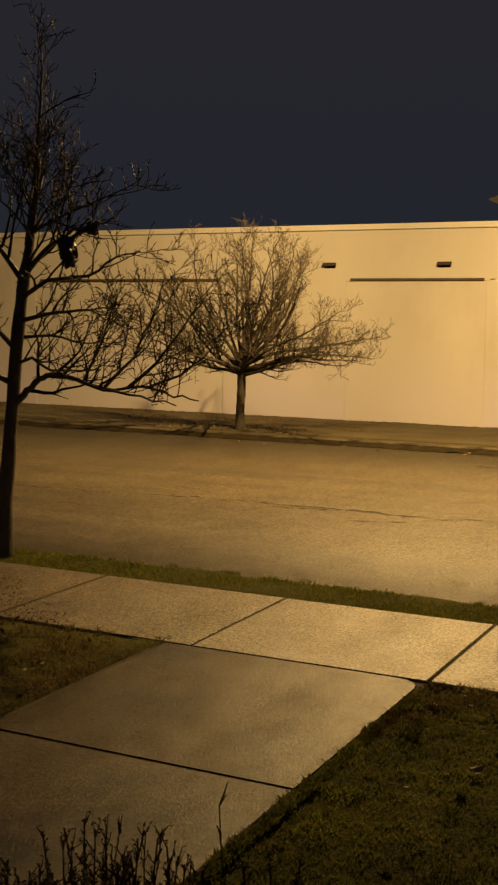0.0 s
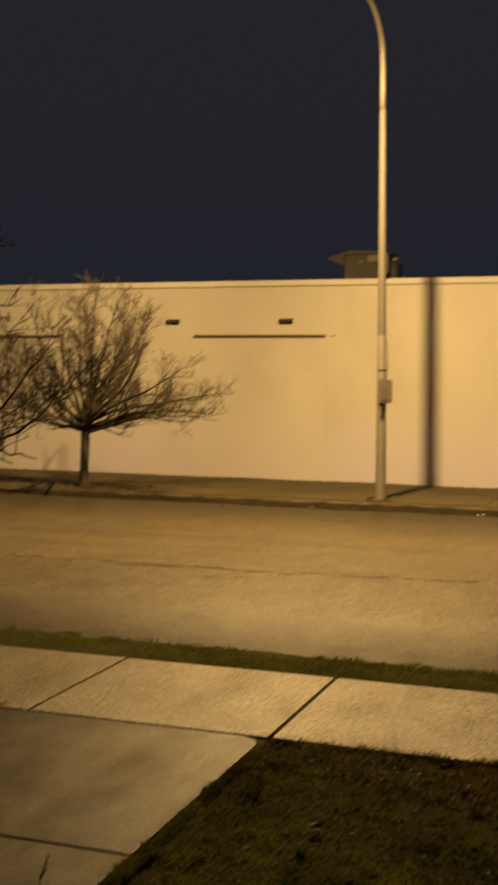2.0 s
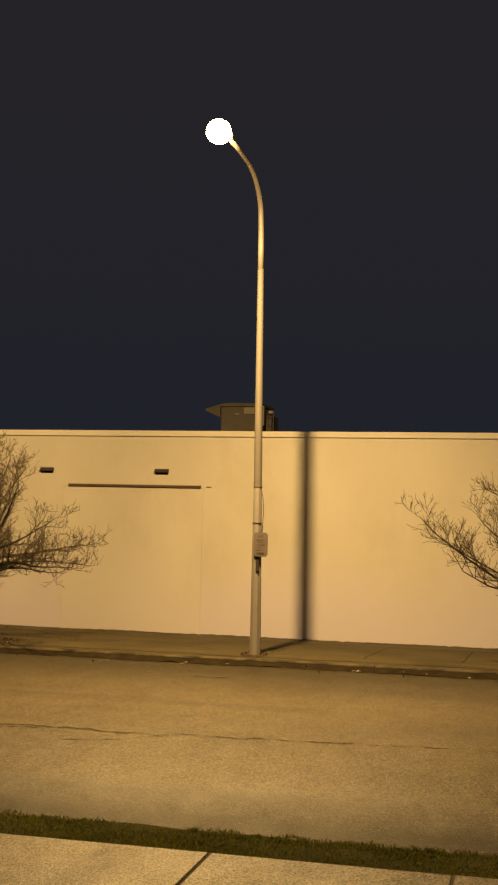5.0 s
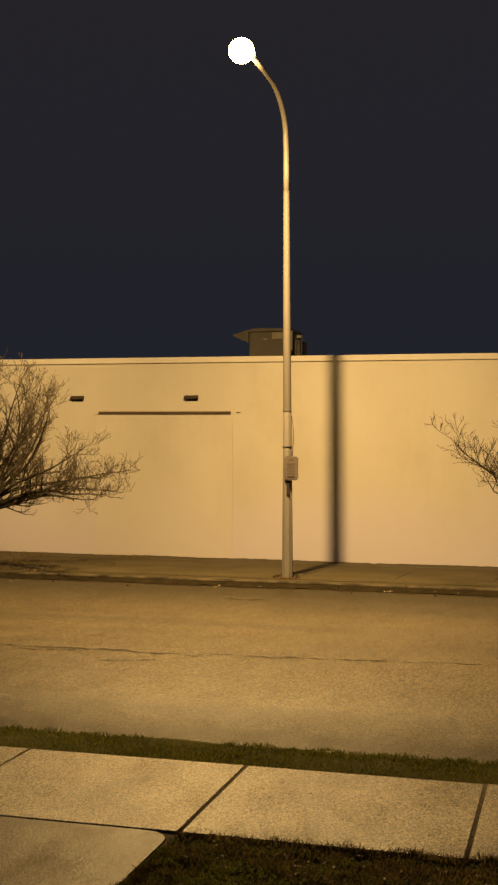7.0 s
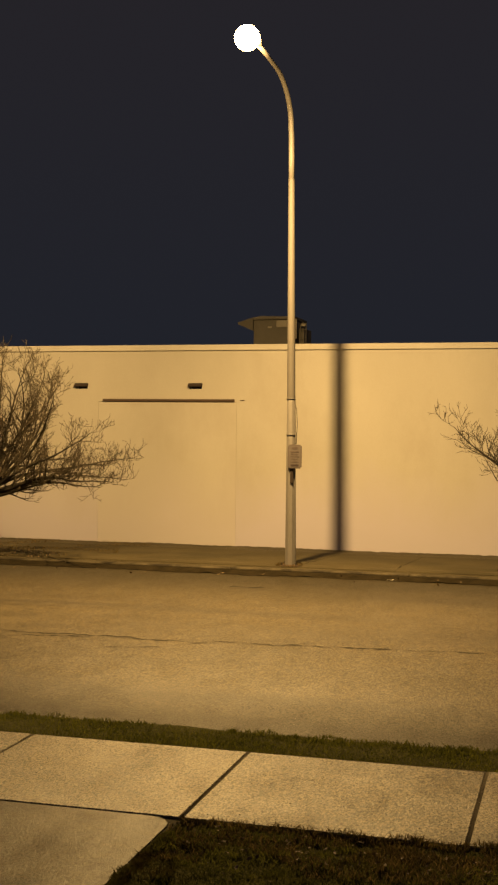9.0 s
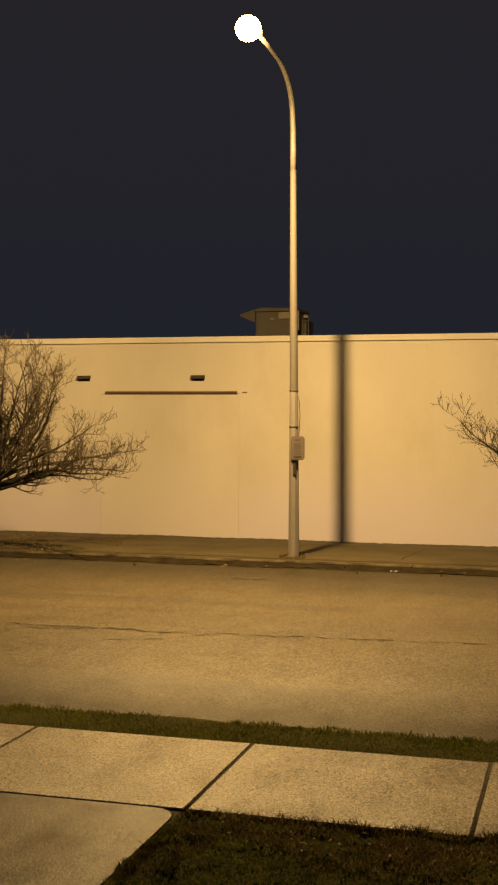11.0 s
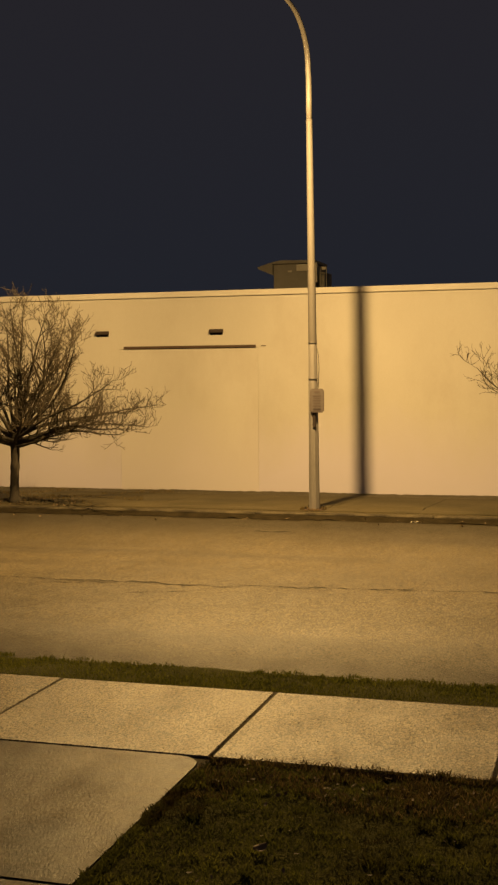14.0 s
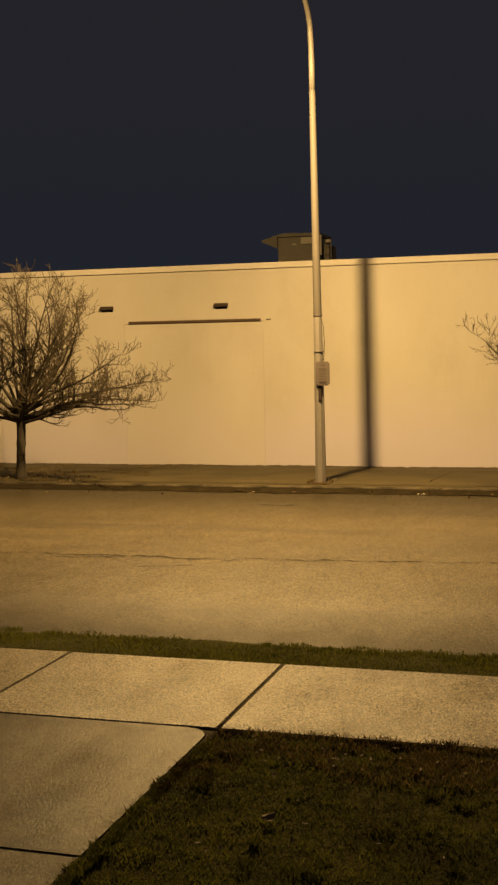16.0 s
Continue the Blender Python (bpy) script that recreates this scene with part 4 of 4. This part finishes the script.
def single_leaf():
    """One large curled leaf with a midrib."""
    bm = bmesh.new()
    bmesh.ops.create_grid(bm, x_segments=8, y_segments=6, size=0.5)
    for v in bm.verts:
        u, w = v.co.x + 0.5, v.co.y
        half = 0.045 * math.sin(math.pi * (0.06 + 0.88 * u)) ** 0.8
        v.co = Vector((0.07 * (u - 0.5), 1.3 * w * half, 0.014 + 0.04 * w * w + 0.014 * (u - 0.5) ** 2 * 4 - (0.003 if abs(w) < 0.02 else 0)))
    bmesh.ops.solidify(bm, geom=bm.faces, thickness=0.001)
    leaf = part("fallen_leaf", bm, LEAF, None, "pale brown curled dead leaf lying on the lawn", True)
    tagged(leaf, category="leaf")
    leaf.matrix_world = pose(3.23, -14.63, lawn_height(3.23, -14.63) + 0.01, 12, -8, 35)


single_leaf()


def pole_foot(rg, n):
    a, d = rg.random(n) * 2 * np.pi, 0.10 + 0.11 * rg.random(n) ** 1.5
    px, py = 0.02 + np.cos(a) * d * 1.15, np.sin(a) * d - 0.02
    return px, py, np.array([far_height(x, y) for x, y in zip(px, py)])


grass("dry_grass", 500, pole_foot, 0.01, 0.045, 0.005, DRY_GRASS, "dead weeds gathered round the foot of the lamp pole", 16)


def pebbles(count, x0, x1, y0, y1, height, seed, mat=PAPER):
    rg = random.Random(seed)
    verts, faces = [], []
    for _ in range(count):
        x, y, s_ = rg.uniform(x0, x1), rg.uniform(y0, y1), 0.002 + 0.004 * rg.random() ** 3
        z, b = height(x, y), len(verts)
        for k in range(5):
            w = k * 1.2566 + rg.random() * 0.5
            verts.append((x + math.cos(w) * s_ * rg.uniform(0.7, 1.4), y + math.sin(w) * s_, z))
        verts.append((x + rg.gauss(0, 0.2) * s_, y, z + s_ * rg.uniform(0.6, 1.3)))
        faces += [(b + k, b + (k + 1) % 5, b + 5) for k in range(5)]
    ob = new("grit", mesh_of("grit", verts, faces, mat))
    tagged(ob, "scattered pale grit and small stones", "grit", kind="stuff")


pebbles(2200, -5, 7, -11.2, -5, lambda x, y: 0.028 - 0.0013 * (y + 5.6) ** 2 + wobble(x, y, 0.5, 0.008), 1)
pebbles(2200, -5, 7, -11.12, -10.1, lambda x, y: 0.028 - 0.0013 * (y + 5.6) ** 2 + wobble(x, y, 0.5, 0.008), 4)
pebbles(3500, -6, 7, -11.14, -10.0, lambda x, y: 0.028 - 0.0013 * (y + 5.6) ** 2 + wobble(x, y, 0.5, 0.008), 5, SOIL)
pebbles(500, -2, 6, -13.24, -11.77, lambda x, y: 0.149, 6, SOIL)
pebbles(1600, -2, 6, -13.2, -11.8, lambda x, y: 0.149, 2)
pebbles(70, 2.6, 5.5, -17.2, -13.4, lambda x, y: lawn_height(x, y) + 0.035, 8)
pebbles(170, 0.75, 2.45, -17.5, -13.3, lambda x, y: 0.147, 3)

leaves("leaf_litter", 330, -7.4, -4.3, -0.27, 0.7, lambda x, y: far_height(x, y) + 0.012, 7, 0.022)

paper = bmesh.new()
bmesh.ops.create_grid(paper, x_segments=6, y_segments=4, size=0.5)
for v in paper.verts:
    v.co = Vector((v.co.x * 0.14, v.co.y * 0.13, 0.016 + 0.025 * noise.noise(v.co * 3)))
bmesh.ops.solidify(paper, geom=paper.faces, thickness=0.004)
litter = part("paper_litter", paper, PAPER, None, "crumpled pale paper litter by the kerb")
tagged(litter, category="litter")
litter.location = (1.84, -0.56, -0.005)


def gutter(x, y):
    return 0.03 - 0.0013 * (y + 5.6) ** 2 + 0.003 + 0.055 * max(0.0, (y + 0.62) / 0.22) + wobble(x, y, 6, 0.008)


gut_v, gut_f = [], []
for k in range(801):
    x = -30 + k * 0.06
    inner = -0.64 + wobble(x, 0, 1.3, 0.12) + wobble(x, 3, 6, 0.08)
    for q in range(4):
        y = inner + (-0.402 - inner) * q / 3
        gut_v.append((x, y, gutter(x, y)))
for k in range(800):
    for q in range(3):
        gut_f.append((4 * k + q, 4 * k + 4 + q, 4 * k + 5 + q, 4 * k + 1 + q))
gut = new("gutter_dirt", mesh_of("gutter_dirt", gut_v, gut_f, GUTTER_DIRT, True))
tagged(gut, "dark dirt and grit gathered along the kerb", "dirt", kind="stuff")


foot_v, foot_f = [], []
for k in range(1001):
    x = -30 + k * 0.05
    rise = 0.015 + wobble(x, 7, 0.9, 0.012) + wobble(x, 9, 7, 0.016) + wobble(x, 2, 22, 0.010)
    for y, z in ((4.12, -0.02), (4.30, 0.35 * rise), (4.437, rise)):
        foot_v.append((x, y + (wobble(x, y, 4, 0.05) if y < 4.4 else 0), far_height(x, y) + z))
for k in range(1000):
    for q in range(2):
        foot_f.append((3 * k + q, 3 * k + 3 + q, 3 * k + 4 + q, 3 * k + 1 + q))
foot = new("wall_foot_dirt", mesh_of("wall_foot_dirt", foot_v, foot_f, DRY_SOIL, True))
tagged(foot, "ragged line of dry dirt heaped against the wall", "dirt", kind="stuff")


# ---- cracks in the asphalt ----
def crack(x0, y0, x1, y1, width, seed):
    rg = random.Random(seed)
    n = max(8, int(abs(x1 - x0) / 0.08))
    verts, faces = [], []
    w = 0
    for k in range(n + 1):
        u = k / n
        w = w * 0.85 + rg.gauss(0, 0.028)
        x, y = x0 + (x1 - x0) * u, y0 + (y1 - y0) * u + w
        half = width * (0.08 + 1.2 * rg.random() ** 1.7) * min(1, 6 * u, 6 * (1 - u)) / 2
        z = 0.03 - 0.0013 * (y + 5.6) ** 2 + wobble(x, y, 0.5, 0.008) + 0.005
        verts += [(x, y - half, z), (x, y + half, z)]
    for k in range(n):
        faces.append((2 * k, 2 * k + 2, 2 * k + 3, 2 * k + 1))
    ob = new("road_crack", mesh_of("road_crack", verts, faces, CRACK))
    tagged(ob, "ragged dark crack in the asphalt", "crack", group="cracks in the street", kind="structure")


crack(-3.4, -7.15, 0.4, -7.0, 0.06, 1)
crack(0.2, -7.02, 4.6, -6.85, 0.05, 11)
crack(-1.6, -7.22, 0.9, -7.1, 0.05, 12)
crack(-0.48, -2.35, 0.24, -2.2, 0.16, 2)
crack(-6.0, -7.3, -3.4, -7.2, 0.03, 3)
crack(-0.35, -7.75, 0.45, -7.45, 0.03, 4)


# ---- kerb and slabs, piece by piece ----
def slab_mesh(name, w, d, h, ease, mat):
    """A slab with its top edges eased; its origin lies in the middle of its top."""
    a, b = w / 2, d / 2
    rings = [(a, b, -h), (a, b, -ease), (a - ease, b - ease, 0)]
    verts = [(sx * x, sy * y, z) for x, y, z in rings for sx, sy in ((-1, -1), (1, -1), (1, 1), (-1, 1))]
    faces = [(8, 9, 10, 11)]
    for r in (0, 4):
        faces += [(r + k, r + (k + 1) % 4, r + 4 + (k + 1) % 4, r + 4 + k) for k in range(4)]
    return mesh_of(name, verts, faces, mat)


pavement = tagged(new("pavement"), "worn concrete pavement of large square slabs", "pavement", kind="structure")
rs = random.Random(4)
near_mesh = slab_mesh("paving_slab", 1.622, 1.494, 0.12, 0.005, CONCRETE)
for k in range(-9, 8):
    ob = new("paving_slab", near_mesh)
    ob.parent = pavement
    ob.matrix_basis = pose(2.53 + 1.645 * (k + 0.5), -12.51, 0.15 + rs.uniform(-0.0015, 0.0015) - (0.004 if k < -3 else 0.0), rs.uniform(-0.08, 0.08) if k > -3 else 0.0, rs.uniform(-0.05, 0.05) if k > -3 else 0.0, 0)

part("joint_filler", one_box((-0.778, -13.255, 0.10), (-0.742, -11.765, 0.1518), 0.001), DRY_SOIL, pavement, "dry soil packed level in a pavement joint")

walkway = tagged(new("walkway"), "stained concrete front walkway of large slabs", "walkway", kind="structure")
first = bmesh.new()
corner = [(0.695, -15.131), (2.505, -15.131)] + [(2.505 - 0.16 + 0.16 * math.cos(w), -13.268 - 0.16 + 0.16 * math.sin(w)) for w in (0, 0.39, 0.79, 1.18, 1.57)] + [(0.695, -13.268)]
cap = first.faces.new([first.verts.new((x, y, 0.148)) for x, y in corner])
low = bmesh.ops.extrude_face_region(first, geom=[cap])
for v in [g for g in low["geom"] if isinstance(g, bmesh.types.BMVert)]:
    v.co.z = 0.02
bmesh.ops.recalc_face_normals(first, faces=first.faces)
bmesh.ops.bevel(first, geom=[e for e in first.edges if all(v.co.z > 0.14 for v in e.verts)], offset=0.007, segments=2, affect="EDGES")
part("paving_slab", first, WALKWAY, walkway)
walk_mesh = slab_mesh("paving_slab", 1.81, 1.852, 0.12, 0.006, WALKWAY)
for k in range(5):
    ob = new("paving_slab", walk_mesh)
    ob.parent = walkway
    ob.matrix_basis = pose(1.60, -16.075 - 1.865 * k, 0.147, 0.1, -0.1, 0)

far_pavement = tagged(new("far_pavement"), "dirty brown concrete pavement in front of the warehouse", "pavement", kind="structure")
far_bed = sheet("far_pavement_bed", -46, 34, -0.275, 4.6, 160, 14, lambda x, y: far_height(x, y) - 0.009 + wobble(x, y, 1.5, 0.008), DRY_SOIL, 0.3)
tagged(far_bed, "dry dirt along the foot of the warehouse wall", "dirt", kind="structure")
tilt = math.degrees(math.atan(0.19 / 4.34))
far_mesh = slab_mesh("paving_slab", 1.59, 2.9, 0.1, 0.01, DIRTY_CONCRETE)
for k in range(-3, 9):
    ob = new("paving_slab", far_mesh)
    ob.parent = far_pavement
    ob.matrix_basis = pose(-0.55 + 1.6 * k, 2.0, far_height(0, 2.0) + 0.004, -tilt, 0, 0)
strip_mesh = slab_mesh("paving_slab", 1.59, 0.72, 0.1, 0.01, DIRTY_CONCRETE)
for k in range(-3, 9):
    ob = new("paving_slab", strip_mesh)
    ob.parent = far_pavement
    ob.matrix_basis = pose(-0.55 + 1.6 * k, 0.17, far_height(0, 0.17) - 0.007, 1.6, 0, 0)

kerb = tagged(new("kerb"), "worn concrete kerb along the far side of the street", "kerb", kind="structure")
kerb_mesh = slab_mesh("kerb_stone", 2.985, 0.12, 0.4, 0.02, KERB)
for k in range(-12, 10):
    ob = new("kerb_stone", kerb_mesh)
    ob.parent = kerb
    ob.matrix_basis = pose(0.6 + 3.0 * k, -0.34, 0.085 + rs.uniform(-0.006, 0.006), 0, 0, rs.uniform(-0.2, 0.2))
